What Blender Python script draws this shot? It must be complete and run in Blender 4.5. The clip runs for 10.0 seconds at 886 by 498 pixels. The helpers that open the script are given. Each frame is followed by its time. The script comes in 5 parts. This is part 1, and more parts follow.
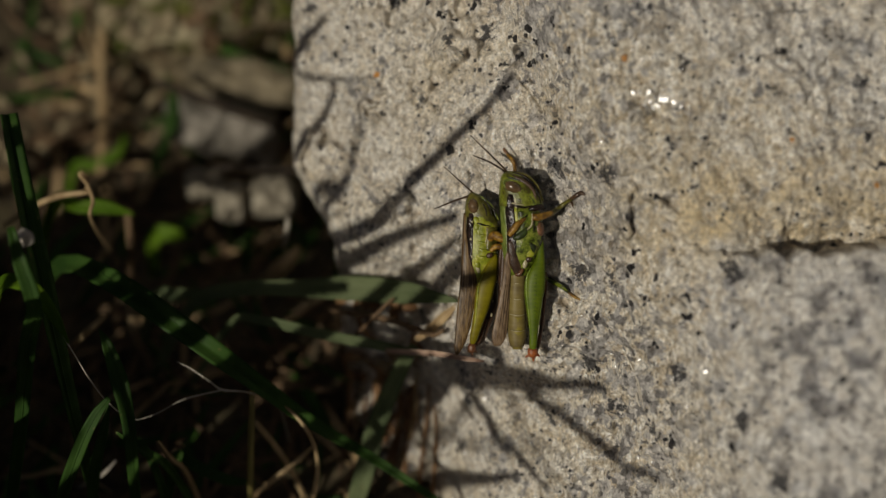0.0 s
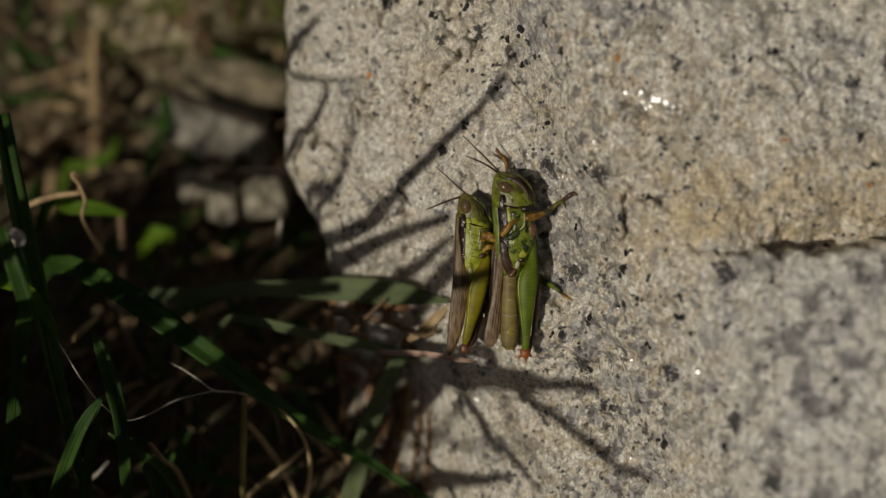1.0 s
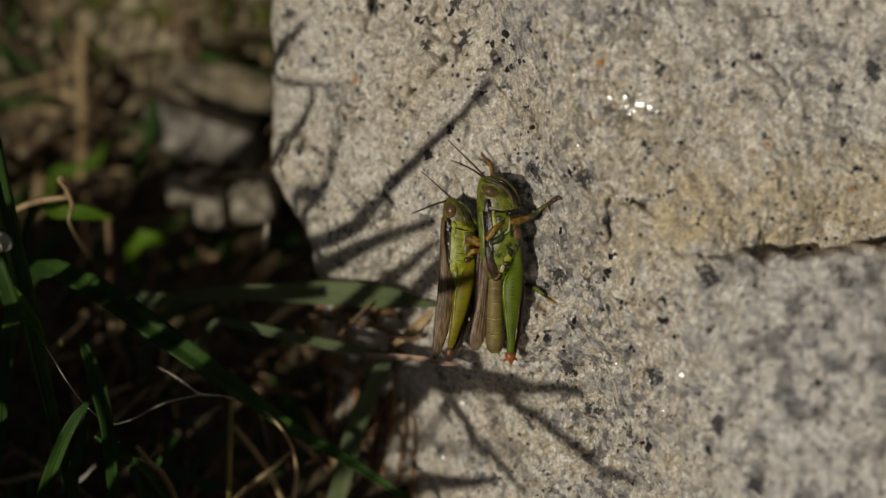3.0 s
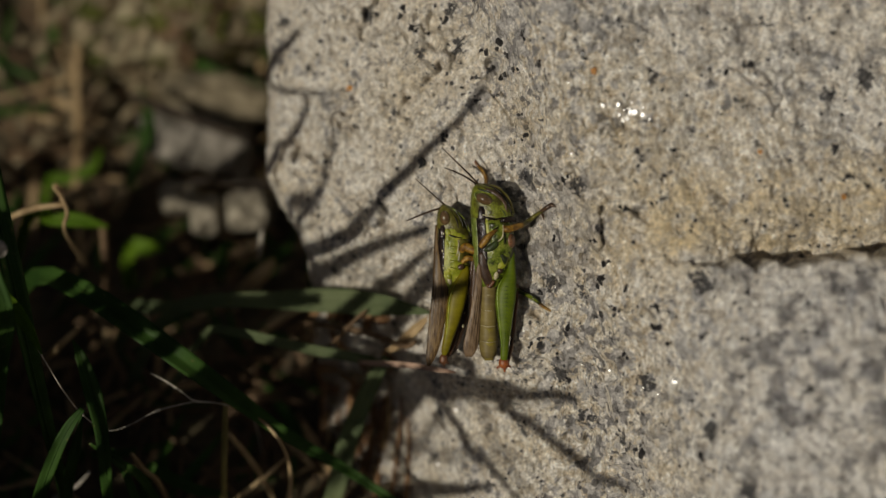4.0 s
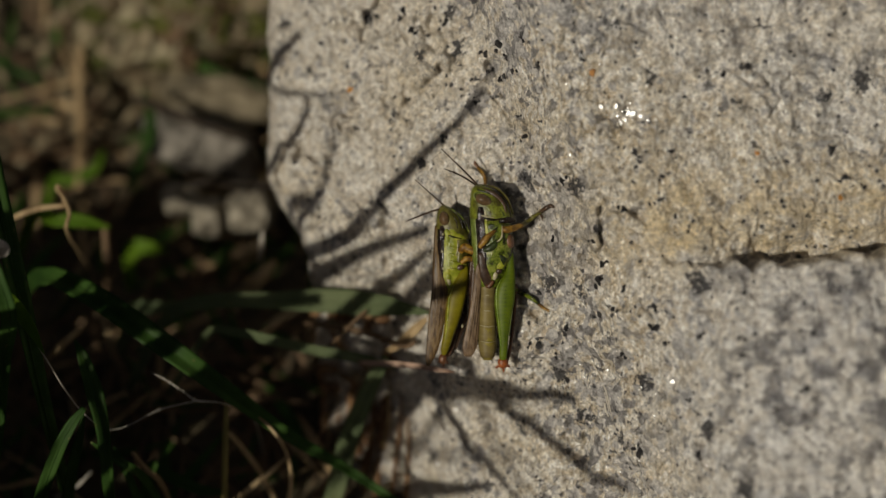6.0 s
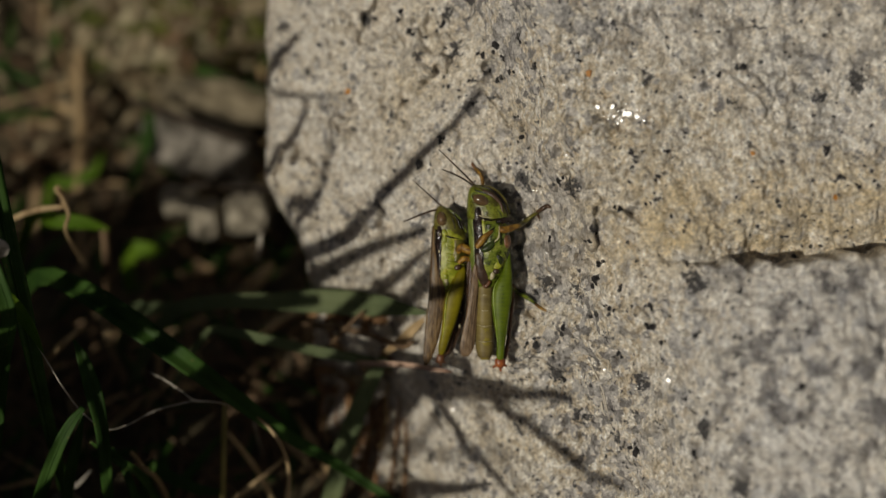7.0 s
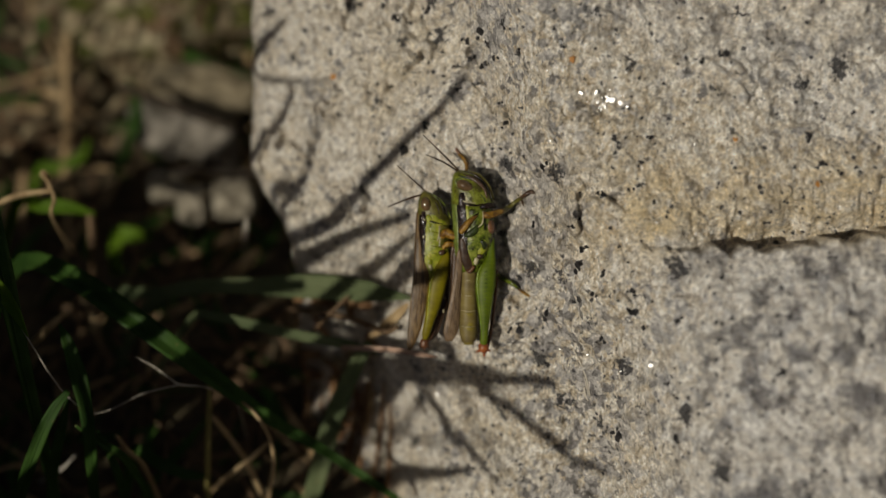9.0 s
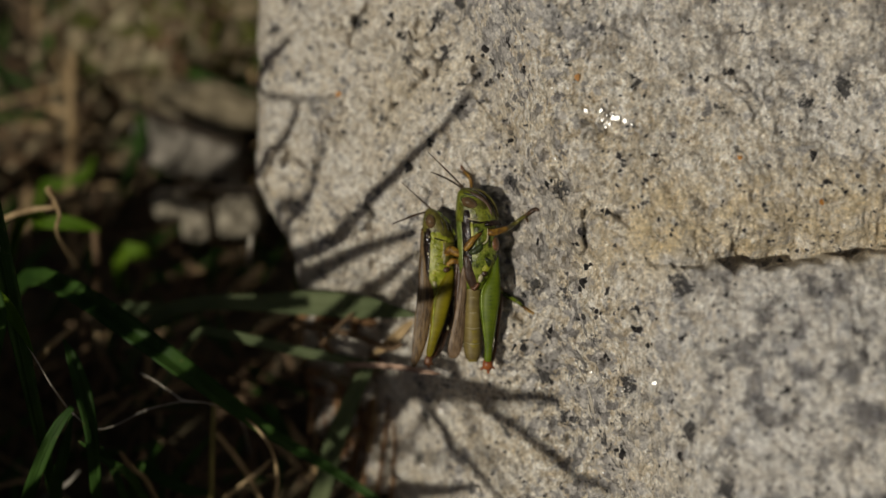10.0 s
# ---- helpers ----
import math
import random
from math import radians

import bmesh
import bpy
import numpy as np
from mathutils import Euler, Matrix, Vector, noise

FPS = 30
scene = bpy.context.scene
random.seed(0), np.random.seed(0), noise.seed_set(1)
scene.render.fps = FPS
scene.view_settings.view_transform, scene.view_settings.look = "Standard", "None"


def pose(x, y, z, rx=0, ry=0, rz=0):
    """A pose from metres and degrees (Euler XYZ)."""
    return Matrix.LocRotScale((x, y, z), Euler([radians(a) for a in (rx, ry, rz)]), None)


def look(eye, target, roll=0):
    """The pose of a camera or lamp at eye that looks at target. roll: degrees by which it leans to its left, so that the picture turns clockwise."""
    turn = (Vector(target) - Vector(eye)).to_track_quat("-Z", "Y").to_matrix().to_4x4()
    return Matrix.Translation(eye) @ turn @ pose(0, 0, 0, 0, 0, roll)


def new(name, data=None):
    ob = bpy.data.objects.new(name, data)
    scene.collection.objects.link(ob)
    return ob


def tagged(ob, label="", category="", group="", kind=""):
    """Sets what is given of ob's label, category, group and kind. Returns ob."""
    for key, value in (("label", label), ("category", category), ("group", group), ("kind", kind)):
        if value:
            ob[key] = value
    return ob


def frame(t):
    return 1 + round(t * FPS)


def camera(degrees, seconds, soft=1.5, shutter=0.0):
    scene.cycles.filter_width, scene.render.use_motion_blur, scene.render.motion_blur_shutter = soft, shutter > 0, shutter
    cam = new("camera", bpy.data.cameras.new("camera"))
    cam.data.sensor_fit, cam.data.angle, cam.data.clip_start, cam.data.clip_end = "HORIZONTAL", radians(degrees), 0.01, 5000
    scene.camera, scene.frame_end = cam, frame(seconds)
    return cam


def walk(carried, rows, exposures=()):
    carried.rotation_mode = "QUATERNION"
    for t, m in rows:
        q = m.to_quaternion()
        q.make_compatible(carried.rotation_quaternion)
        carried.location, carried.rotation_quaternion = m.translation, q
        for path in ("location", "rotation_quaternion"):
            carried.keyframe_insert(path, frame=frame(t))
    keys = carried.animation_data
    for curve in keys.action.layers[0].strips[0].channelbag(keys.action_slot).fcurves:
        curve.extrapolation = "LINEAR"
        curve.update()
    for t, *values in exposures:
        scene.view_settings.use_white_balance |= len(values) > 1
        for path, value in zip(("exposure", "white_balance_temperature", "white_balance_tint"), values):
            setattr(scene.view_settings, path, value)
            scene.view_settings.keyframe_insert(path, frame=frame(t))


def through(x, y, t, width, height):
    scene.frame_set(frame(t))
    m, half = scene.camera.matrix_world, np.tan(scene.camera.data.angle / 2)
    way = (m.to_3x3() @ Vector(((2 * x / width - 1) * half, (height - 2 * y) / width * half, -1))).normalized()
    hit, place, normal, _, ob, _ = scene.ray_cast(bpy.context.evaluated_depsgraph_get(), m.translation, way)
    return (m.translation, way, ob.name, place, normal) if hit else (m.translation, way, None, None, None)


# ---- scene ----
# ---- camera ----
cam = camera(26.0, 10.0, soft=1.35)
PATH = [
    (0, -0.00125, -0.14774, 0.27259, 31.419, 0.470, 0.145),
    (0.5, -0.00116, -0.14804, 0.27229, 31.532, 0.434, 0.060),
    (1, -0.00096, -0.14811, 0.27221, 31.543, 0.332, 0.058),
    (1.5, -0.00107, -0.14745, 0.27228, 31.446, 0.228, 0.118),
    (2, -0.00060, -0.14822, 0.27276, 31.469, 0.194, 0.133),
    (3.5, 0.00005, -0.14908, 0.27323, 31.870, 0.081, -0.185),
    (4, 0.00018, -0.14976, 0.27358, 32.023, 0.014, -0.144),
    (4.5, -0.00000, -0.14996, 0.27399, 32.000, -0.000, 0.000),
    (5, 0.00079, -0.15010, 0.27366, 32.002, 0.064, 0.039),
    (5.5, 0.00080, -0.15038, 0.27420, 32.020, 0.099, -0.031),
    (7, 0.00100, -0.15321, 0.27510, 32.488, 0.055, -0.058),
    (7.5, 0.00097, -0.15354, 0.27507, 32.490, -0.051, -0.116),
    (8, 0.00123, -0.15347, 0.27490, 32.303, -0.148, -0.017),
    (8.5, 0.00127, -0.15411, 0.27515, 32.272, -0.233, -0.015),
    (9, 0.00233, -0.15422, 0.27557, 32.174, -0.203, -0.017),
    (9.5, 0.00217, -0.15415, 0.27570, 32.415, -0.214, 0.036),
    (10, 0.00186, -0.15481, 0.27571, 32.773, -0.274, 0.164),
]
walk(cam, [(t, pose(x, y, z, a, b, c)) for t, x, y, z, a, b, c in PATH], exposures=((0, -1.2), (10, -1.13)))
# a close-up lens, focused on the insects
cam.data.dof.use_dof = True
cam.data.dof.focus_distance = 0.2665
cam.data.dof.aperture_fstop = 8.6

# The stone's face is worked in millimetres: u along the ground, v up the face, w out of it.
SLOPE = radians(32)
FACE = Matrix.Translation((0, 0, 0.034)) @ Matrix.Rotation(SLOPE, 4, "X") @ Matrix.Diagonal((0.001, 0.001, 0.001, 1))
TURN = Matrix.Rotation(SLOPE, 4, "X")


def at(u, v, w):
    return FACE @ Vector((u, v, w))


def soil_z(x, y):
    """Height of the soil, in metres: a hollow lies beside the boulder."""
    lump = 0.004 * noise.fractal(Vector((x * 40, y * 40, 0)), 0.9, 2.0, 4)
    return lump - 0.014 * math.exp(-((x + 0.05) / 0.035) ** 2 - ((y - 0.042) / 0.03) ** 2)


def soil_w(u, v):
    """w of the soil that lies under (u, v) of the face."""
    w = (-34 - math.sin(SLOPE) * v) / math.cos(SLOPE)
    for _ in range(4):
        p = at(u, v, w)
        w -= (p.z - soil_z(p.x, p.y)) * 1000 / math.cos(SLOPE)
    return w


# ---- light ----
SUN = Vector((-0.50, -0.12, 0.86)).normalized()      # towards the sun, in the face's axes
to_sun = (TURN.to_3x3() @ SUN).normalized()
sun = new("sun", bpy.data.lights.new("sun", "SUN"))
sun.data.energy, sun.data.angle, sun.data.color = 5.0, radians(0.53), (1.0, 0.925, 0.79)
sun.matrix_world = look((0, 0, 1), Vector((0, 0, 1)) - to_sun)

world = bpy.data.worlds.new("sky")
scene.world = world
world.use_nodes = True
wn = world.node_tree
sky = wn.nodes.new("ShaderNodeTexSky")
sky.sky_type, sky.sun_disc = "NISHITA", False
sky.dust_density, sky.air_density = 5.0, 0.7
sky.sun_elevation = math.asin(to_sun.z)
sky.sun_rotation = math.atan2(to_sun.x, to_sun.y)
wn.links.new(sky.outputs[0], wn.nodes["Background"].inputs[0])
wn.nodes["Background"].inputs[1].default_value = 0.023


# ---- materials ----
class Mat:
    """A node material under construction."""

    def __init__(self, name, rough=0.6, spec=0.5):
        self.mat = bpy.data.materials.new(name)
        self.mat.use_nodes = True
        self.tree = self.mat.node_tree
        self.bsdf = self.tree.nodes["Principled BSDF"]
        self.bsdf.inputs["Roughness"].default_value = rough
        self.bsdf.inputs["Specular IOR Level"].default_value = spec
        self.coord = self.node("ShaderNodeTexCoord").outputs["Object"]

    def node(self, kind, **sets):
        n = self.tree.nodes.new(kind)
        for key, value in sets.items():
            setattr(n, key, value)
        return n

    def link(self, a, b):
        self.tree.links.new(a, b)

    def noise(self, scale, detail=4.0, rough=0.55, vec=None):
        n = self.node("ShaderNodeTexNoise")
        n.inputs["Scale"].default_value, n.inputs["Detail"].default_value, n.inputs["Roughness"].default_value = scale, detail, rough
        self.link(vec or self.coord, n.inputs["Vector"])
        return n

    def stretched(self, sx, sy, sz):
        n = self.node("ShaderNodeMapping")
        n.inputs["Scale"].default_value = (sx, sy, sz)
        self.link(self.coord, n.inputs["Vector"])
        return n.outputs[0]

    def cells(self, scale, vec=None, feature="F1"):
        n = self.node("ShaderNodeTexVoronoi", feature=feature)
        n.inputs["Scale"].default_value = scale
        self.link(vec or self.coord, n.inputs["Vector"])
        return n

    def ramp(self, fac, stops, mode="LINEAR"):
        n = self.node("ShaderNodeValToRGB")
        n.color_ramp.interpolation = mode
        while len(n.color_ramp.elements) < len(stops):
            n.color_ramp.elements.new(0.5)
        for e, (p, c) in zip(n.color_ramp.elements, stops):
            e.position = p
            e.color = (c, c, c, 1) if isinstance(c, (int, float)) else (*c, 1)
        self.link(fac, n.inputs[0])
        return n.outputs[0]

    def mix(self, fac, a, b, blend="MIX"):
        n = self.node("ShaderNodeMix", data_type="RGBA", blend_type=blend)
        for value, slot in ((fac, n.inputs[0]), (a, n.inputs[6]), (b, n.inputs[7])):
            if isinstance(value, (int, float)):
                slot.default_value = value
            elif isinstance(value, tuple):
                slot.default_value = (*value, 1)
            else:
                self.link(value, slot)
        return n.outputs[2]

    def math(self, op, a, b=0.0, c=0.0):
        n = self.node("ShaderNodeMath", operation=op)
        for value, slot in zip((a, b, c), n.inputs):
            if isinstance(value, (int, float)):
                slot.default_value = value
            else:
                self.link(value, slot)
        return n.outputs[0]

    def add_bump(self, height, strength, distance, normal=None):
        n = self.node("ShaderNodeBump")
        n.inputs["Strength"].default_value, n.inputs["Distance"].default_value = strength, distance
        self.link(height, n.inputs["Height"])
        if normal:
            self.link(normal, n.inputs["Normal"])
        self.link(n.outputs[0], self.bsdf.inputs["Normal"])
        return n.outputs[0]

    def colour(self, socket):
        self.link(socket, self.bsdf.inputs["Base Color"])
        return self


def granite(name):
    m = Mat(name, 0.5, 0.6)

    def bend(scale, reach, detail=5, rough=0.65):
        """The place, pushed about by noise, so that grain edges come out ragged."""
        n = m.noise(scale, detail, rough)
        v = m.node("ShaderNodeVectorMath", operation="MULTIPLY_ADD")
        m.link(n.outputs["Color"], v.inputs[0])
        v.inputs[1].default_value = (reach, reach, reach)
        m.link(m.coord, v.inputs[2])
        return v.outputs[0]

    def rise(value, a, b, low=0.0, top=1.0):
        n = m.node("ShaderNodeMapRange", interpolation_type="SMOOTHSTEP")
        m.link(value, n.inputs[0])
        for slot, x in zip(n.inputs[1:5], (a, b, low, top)):
            slot.default_value = x
        return n.outputs[0]

    def channel(colour, k):
        c = m.node("ShaderNodeSeparateColor")
        m.link(colour, c.inputs[0])
        return c.outputs[k]

    ragged, torn = bend(900, 0.0014), bend(1900, 0.0006)
    pos = m.node("ShaderNodeSeparateXYZ")
    m.link(m.coord, pos.inputs[0])
    px, py = pos.outputs[0], pos.outputs[1]
    soft = m.noise(300, 5, 0.62, ragged)
    inner = m.noise(850, 4, 0.65, ragged)

    # the cream feldspar: large soft grains, then wisps of broken cleavage
    lump = m.noise(240, 7, 0.68, ragged)
    base = m.ramp(lump.outputs["Fac"], [(0.34, (0.50, 0.39, 0.24)), (0.44, (0.64, 0.54, 0.38)), (0.52, (0.75, 0.68, 0.54)), (0.60, (0.90, 0.85, 0.74)), (0.7, (0.94, 0.92, 0.87))])
    cell = m.cells(1200, torn, "SMOOTH_F1")
    cell.inputs["Smoothness"].default_value = 0.35
    tint = channel(cell.outputs["Color"], 0)
    base = m.mix(0.55, base, m.ramp(tint, [(0.2, (0.46, 0.38, 0.27)), (0.45, (0.74, 0.67, 0.55)), (0.62, (0.60, 0.56, 0.50)), (0.8, (0.94, 0.91, 0.85))]))
    wisp = m.noise(1500, 6, 0.72, m.stretched(1, 0.4, 0.8))
    base = m.mix(m.ramp(wisp.outputs["Fac"], [(0.37, 0.75), (0.46, 0.0)]), base, (0.20, 0.15, 0.10))
    base = m.mix(m.ramp(wisp.outputs["Fac"], [(0.53, 0.0), (0.61, 0.95)]), base, (0.97, 0.945, 0.88))

    # paler, more even feldspar towards the broken edge
    edge = rise(m.math("ADD", px, m.math("MULTIPLY", m.math("SUBTRACT", soft.outputs["Fac"], 0.5), 0.03)), -0.016, -0.004, 0.32, 0.0)
    base = m.mix(edge, base, (0.74, 0.70, 0.635))

    # grey glassy quartz in ragged soft-edged grains, thickest along the ridge
    off = m.math("ABSOLUTE", m.math("ADD", m.math("ADD", px, m.math("MULTIPLY", py, 0.21)), 0.001))
    ridge = rise(off, 0.0, 0.013, 0.125, 0.0)
    patch = m.noise(95, 4, 0.6)
    glassy = m.noise(390, 6, 0.6, ragged)
    level = m.math("ADD", m.math("ADD", glassy.outputs["Fac"], m.math("MULTIPLY", m.math("SUBTRACT", patch.outputs["Fac"], 0.5), 0.5)), ridge)
    kernel = m.cells(980, bend(2300, 0.0007))
    pick = m.math("ADD", channel(kernel.outputs["Color"], 0), m.math("MULTIPLY", m.math("SUBTRACT", level, 0.56), 5.0))
    pick = m.math("SUBTRACT", pick, m.math("MULTIPLY", edge, 0.5))
    grey = m.ramp(pick, [(0.68, 0.0), (0.76, 0.88)])
    shine = m.math("ADD", m.math("MULTIPLY", channel(kernel.outputs["Color"], 2), 0.6), m.math("MULTIPLY", inner.outputs["Fac"], 0.6))
    tones = m.ramp(shine, [(0.25, (0.055, 0.052, 0.055)), (0.45, (0.19, 0.182, 0.185)), (0.65, (0.4, 0.385, 0.375)), (0.85, (0.66, 0.63, 0.59))])
    base = m.mix(grey, base, tones)

    # ochre weathering, strongest on the shelf over the crack
    shelf = m.math("MULTIPLY", m.math("MULTIPLY", rise(py, 0.026, 0.014), rise(px, -0.010, 0.012)), rise(py, 0.004, 0.009))
    warm = m.noise(60, 6, 0.68)
    stain = m.noise(330, 5, 0.65, ragged)
    ochre = m.math("ADD", m.ramp(warm.outputs["Fac"], [(0.5, 0.0), (0.68, 0.3)]), m.math("MULTIPLY", shelf, 0.36))
    ochre = m.math("MULTIPLY", ochre, m.ramp(stain.outputs["Fac"], [(0.40, 0.2), (0.58, 1.6)]))
    base = m.mix(ochre, base, m.mix(inner.outputs["Fac"], (0.56, 0.42, 0.22), (0.86, 0.74, 0.50)))

    # fresher, greyer stone on the block below the crack and high up
    wander = m.math("MULTIPLY", m.math("SUBTRACT", soft.outputs["Fac"], 0.5), 0.012)
    block = m.math("MULTIPLY", rise(m.math("ADD", px, wander), 0.003, 0.024), rise(py, 0.0105, 0.0075))
    high = m.math("MULTIPLY", rise(m.math("ADD", px, m.math("MULTIPLY", m.math("SUBTRACT", py, 0.018), 2.0)), 0.030, 0.056), rise(py, 0.018, 0.026))
    fresh = m.math("MAXIMUM", block, m.math("MULTIPLY", high, 0.6))
    base = m.mix(m.math("MULTIPLY", fresh, 0.5), base, (0.80, 0.80, 0.80))
    blotch = m.noise(230, 6, 0.64, ragged)
    dull = m.math("MULTIPLY", m.ramp(blotch.outputs["Fac"], [(0.51, 0.0), (0.57, 0.75), (0.66, 1.0)]), m.math("MULTIPLY_ADD", fresh, 0.9, 0.1))
    base = m.mix(dull, base, m.mix(1.0, base, (0.27, 0.27, 0.295), "MULTIPLY"))

    grit = m.noise(2000, 4, 0.7)
    base = m.mix(1.0, base, m.ramp(grit.outputs["Fac"], [(0.32, 0.35), (0.45, 0.95), (0.55, 1.05), (0.64, 1.5)]), "MULTIPLY")

    # black mica: ragged clusters and loose flakes
    frayed = m.noise(1300, 4, 0.7)
    spot = m.cells(150)
    reach = m.math("MULTIPLY", m.math("SUBTRACT", channel(spot.outputs["Color"], 1), 0.15), 0.30)
    away = m.math("ADD", spot.outputs["Distance"], m.math("MULTIPLY", m.math("SUBTRACT", frayed.outputs["Fac"], 0.5), 0.95))
    dark = rise(m.math("SUBTRACT", reach, away), -0.02, 0.03)
    bits = m.cells(1500, torn)
    lots = m.noise(130, 3, 0.6)
    many = m.ramp(lots.outputs["Fac"], [(0.42, 0.99), (0.66, 0.92)])
    flake = m.math("MULTIPLY", m.math("GREATER_THAN", channel(bits.outputs["Color"], 1), many), m.math("LESS_THAN", bits.outputs["Distance"], 0.5))
    dark = m.math("MAXIMUM", dark, flake)
    base = m.mix(m.math("MULTIPLY", dark, 0.93), base, (0.028, 0.028, 0.033))
    m.colour(base)

    # some crystal faces are smooth and flash
    face = m.cells(1500, torn)
    m.link(m.ramp(channel(face.outputs["Color"], 2), [(0.0, 0.55), (0.5, 0.4), (0.84, 0.17)], "CONSTANT"), m.bsdf.inputs["Roughness"])
    n1 = m.add_bump(m.mix(0.5, kernel.outputs["Color"], wisp.outputs["Fac"]), 0.75, 0.0005)
    rough = m.noise(1700, 7, 0.72)
    m.add_bump(rough.outputs["Fac"], 0.8, 0.0007, n1)
    return m.mat


def leaf(name, dark, light, pale=(0.2, 0.25, 0.12), through=0.35, rough=0.42):
    m = Mat(name, rough + 0.08, 0.16)
    n = m.noise(160, 4)
    lie = m.node("ShaderNodeMapping")
    lie.inputs["Scale"].default_value = (1.0, 0.03, 1.0)
    m.link(m.node("ShaderNodeTexCoord").outputs["UV"], lie.inputs["Vector"])
    veins = m.noise(70, 2, 0.5, lie.outputs[0])
    c = m.mix(m.ramp(n.outputs["Fac"], [(0.35, 0.0), (0.68, 1.0)]), dark, light)
    c = m.mix(m.ramp(veins.outputs["Fac"], [(0.5, 0.0), (0.7, 0.22)]), c, pale)
    spots = m.noise(700, 3)
    c = m.mix(m.ramp(spots.outputs["Fac"], [(0.66, 0.0), (0.76, 0.5)]), c, (0.22, 0.18, 0.07))
    m.colour(c)
    m.add_bump(veins.outputs["Fac"], 0.25, 0.0001)
    tr = m.node("ShaderNodeBsdfTranslucent")
    m.link(c, tr.inputs["Color"])
    mx = m.node("ShaderNodeMixShader")
    mx.inputs[0].default_value = through
    m.link(m.bsdf.outputs[0], mx.inputs[1])
    m.link(tr.outputs[0], mx.inputs[2])
    m.link(mx.outputs[0], m.tree.nodes["Material Output"].inputs["Surface"])
    return m.mat


def dry(name, a, b, scale=400, spread_at=0.2, along=0.25):
    m = Mat(name, 0.7, 0.3)
    n = m.noise(scale, 5, 0.6, m.stretched(1, along, along))
    m.colour(m.ramp(n.outputs["Fac"], [(0.5 - spread_at, a), (0.5 + spread_at, b)]))
    f = m.noise(3000, 3, 0.6, m.stretched(1, 0.2, 0.2))
    m.add_bump(f.outputs["Fac"], 0.4, 0.00012)
    return m.mat


def chitin(name, stops, scale=420, rough=0.34, bump=0.5, spec=0.5, stretch=(1, 1, 1)):
    """Insect skin: mottled, finely pitted."""
    m = Mat(name, rough, spec)
    n = m.noise(scale, 6, 0.65, m.stretched(*stretch))
    tight = m.math("MULTIPLY_ADD", m.math("SUBTRACT", n.outputs["Fac"], 0.5), 1.9, 0.5)
    c = m.ramp(tight, stops)
    pits = m.noise(3600, 3, 0.6, m.stretched(*stretch))
    c = m.mix(m.ramp(pits.outputs["Fac"], [(0.52, 0.0), (0.68, 0.75)]), c, m.mix(1.0, c, (0.3, 0.25, 0.2), "MULTIPLY"))
    m.colour(c)
    m.add_bump(pits.outputs["Fac"], bump, 0.00016)
    return m.mat


def soil():
    m = Mat("soil", 0.9, 0.2)
    n = m.noise(120, 6, 0.65)
    s = m.noise(700, 4, 0.6)
    c = m.ramp(n.outputs["Fac"], [(0.3, (0.03, 0.022, 0.014)), (0.52, (0.075, 0.058, 0.036)), (0.72, (0.13, 0.11, 0.06))])
    c = m.mix(m.ramp(s.outputs["Fac"], [(0.5, 0.0), (0.75, 0.5)]), c, (0.2, 0.16, 0.09))
    m.colour(c)
    m.add_bump(s.outputs["Fac"], 0.7, 0.001)
    return m.mat


def shiny(name, a, b, rough, spec=0.5, scale=900):
    m = Mat(name, rough, spec)
    n = m.noise(scale, 4)
    m.colour(m.ramp(n.outputs["Fac"], [(0.35, a), (0.65, b)]))
    f = m.noise(3500, 3)
    m.add_bump(f.outputs["Fac"], 0.35, 0.0001)
    return m.mat


MICA = shiny("mica", (0.008, 0.008, 0.009), (0.045, 0.042, 0.042), 0.32, 0.3)
QUARTZ = shiny("quartz", (0.5, 0.5, 0.5), (0.7, 0.69, 0.66), 0.2, 0.7)
RUST = shiny("rust_mineral", (0.3, 0.13, 0.025), (0.55, 0.26, 0.06), 0.6)
GRANITE = granite("granite")
MOSSY = dry("mossy_stone", (0.075, 0.065, 0.032), (0.44, 0.38, 0.24), 150, 0.1, 1.0)
MOSS = leaf("moss", (0.05, 0.065, 0.01), (0.13, 0.135, 0.03), (0.14, 0.14, 0.05), 0.2, 0.7)
TAN_STONE = dry("tan_stone", (0.08, 0.066, 0.04), (0.27, 0.225, 0.145), 150, 0.12, 1.0)
PEBBLE = dry("pale_pebble", (0.2, 0.175, 0.13), (0.4, 0.36, 0.28), 260, 0.15, 1.0)
STONE = dry("weathered_stone", (0.11, 0.1, 0.08), (0.3, 0.27, 0.225), 160, 0.13, 1.0)
SOIL = soil()
GRASS = leaf("grass", (0.03, 0.074, 0.014), (0.058, 0.125, 0.022), (0.11, 0.18, 0.07), 0.33)
GRASS_PALE = leaf("pale_grass", (0.10, 0.135, 0.06), (0.165, 0.2, 0.095), (0.24, 0.26, 0.16), 0.25, 0.6)
GRASS_BRIGHT = leaf("fresh_grass", (0.075, 0.16, 0.007), (0.14, 0.25, 0.014), (0.22, 0.3, 0.08))
# near-black for a strip that stands in for shade, and for one twig
SHADE_AND_TWIG = dry("shade_and_twig", (0.014, 0.01, 0.007), (0.05, 0.035, 0.022))
RUSSET = dry("russet_stem", (0.11, 0.055, 0.022), (0.3, 0.17, 0.08))
STRAW = dry("straw", (0.26, 0.17, 0.08), (0.48, 0.36, 0.2))
TWIG = dry("twig", (0.06, 0.035, 0.018), (0.2, 0.13, 0.07))
DEAD_LEAF = dry("dead_leaf", (0.1, 0.075, 0.045), (0.34, 0.28, 0.17), 300)
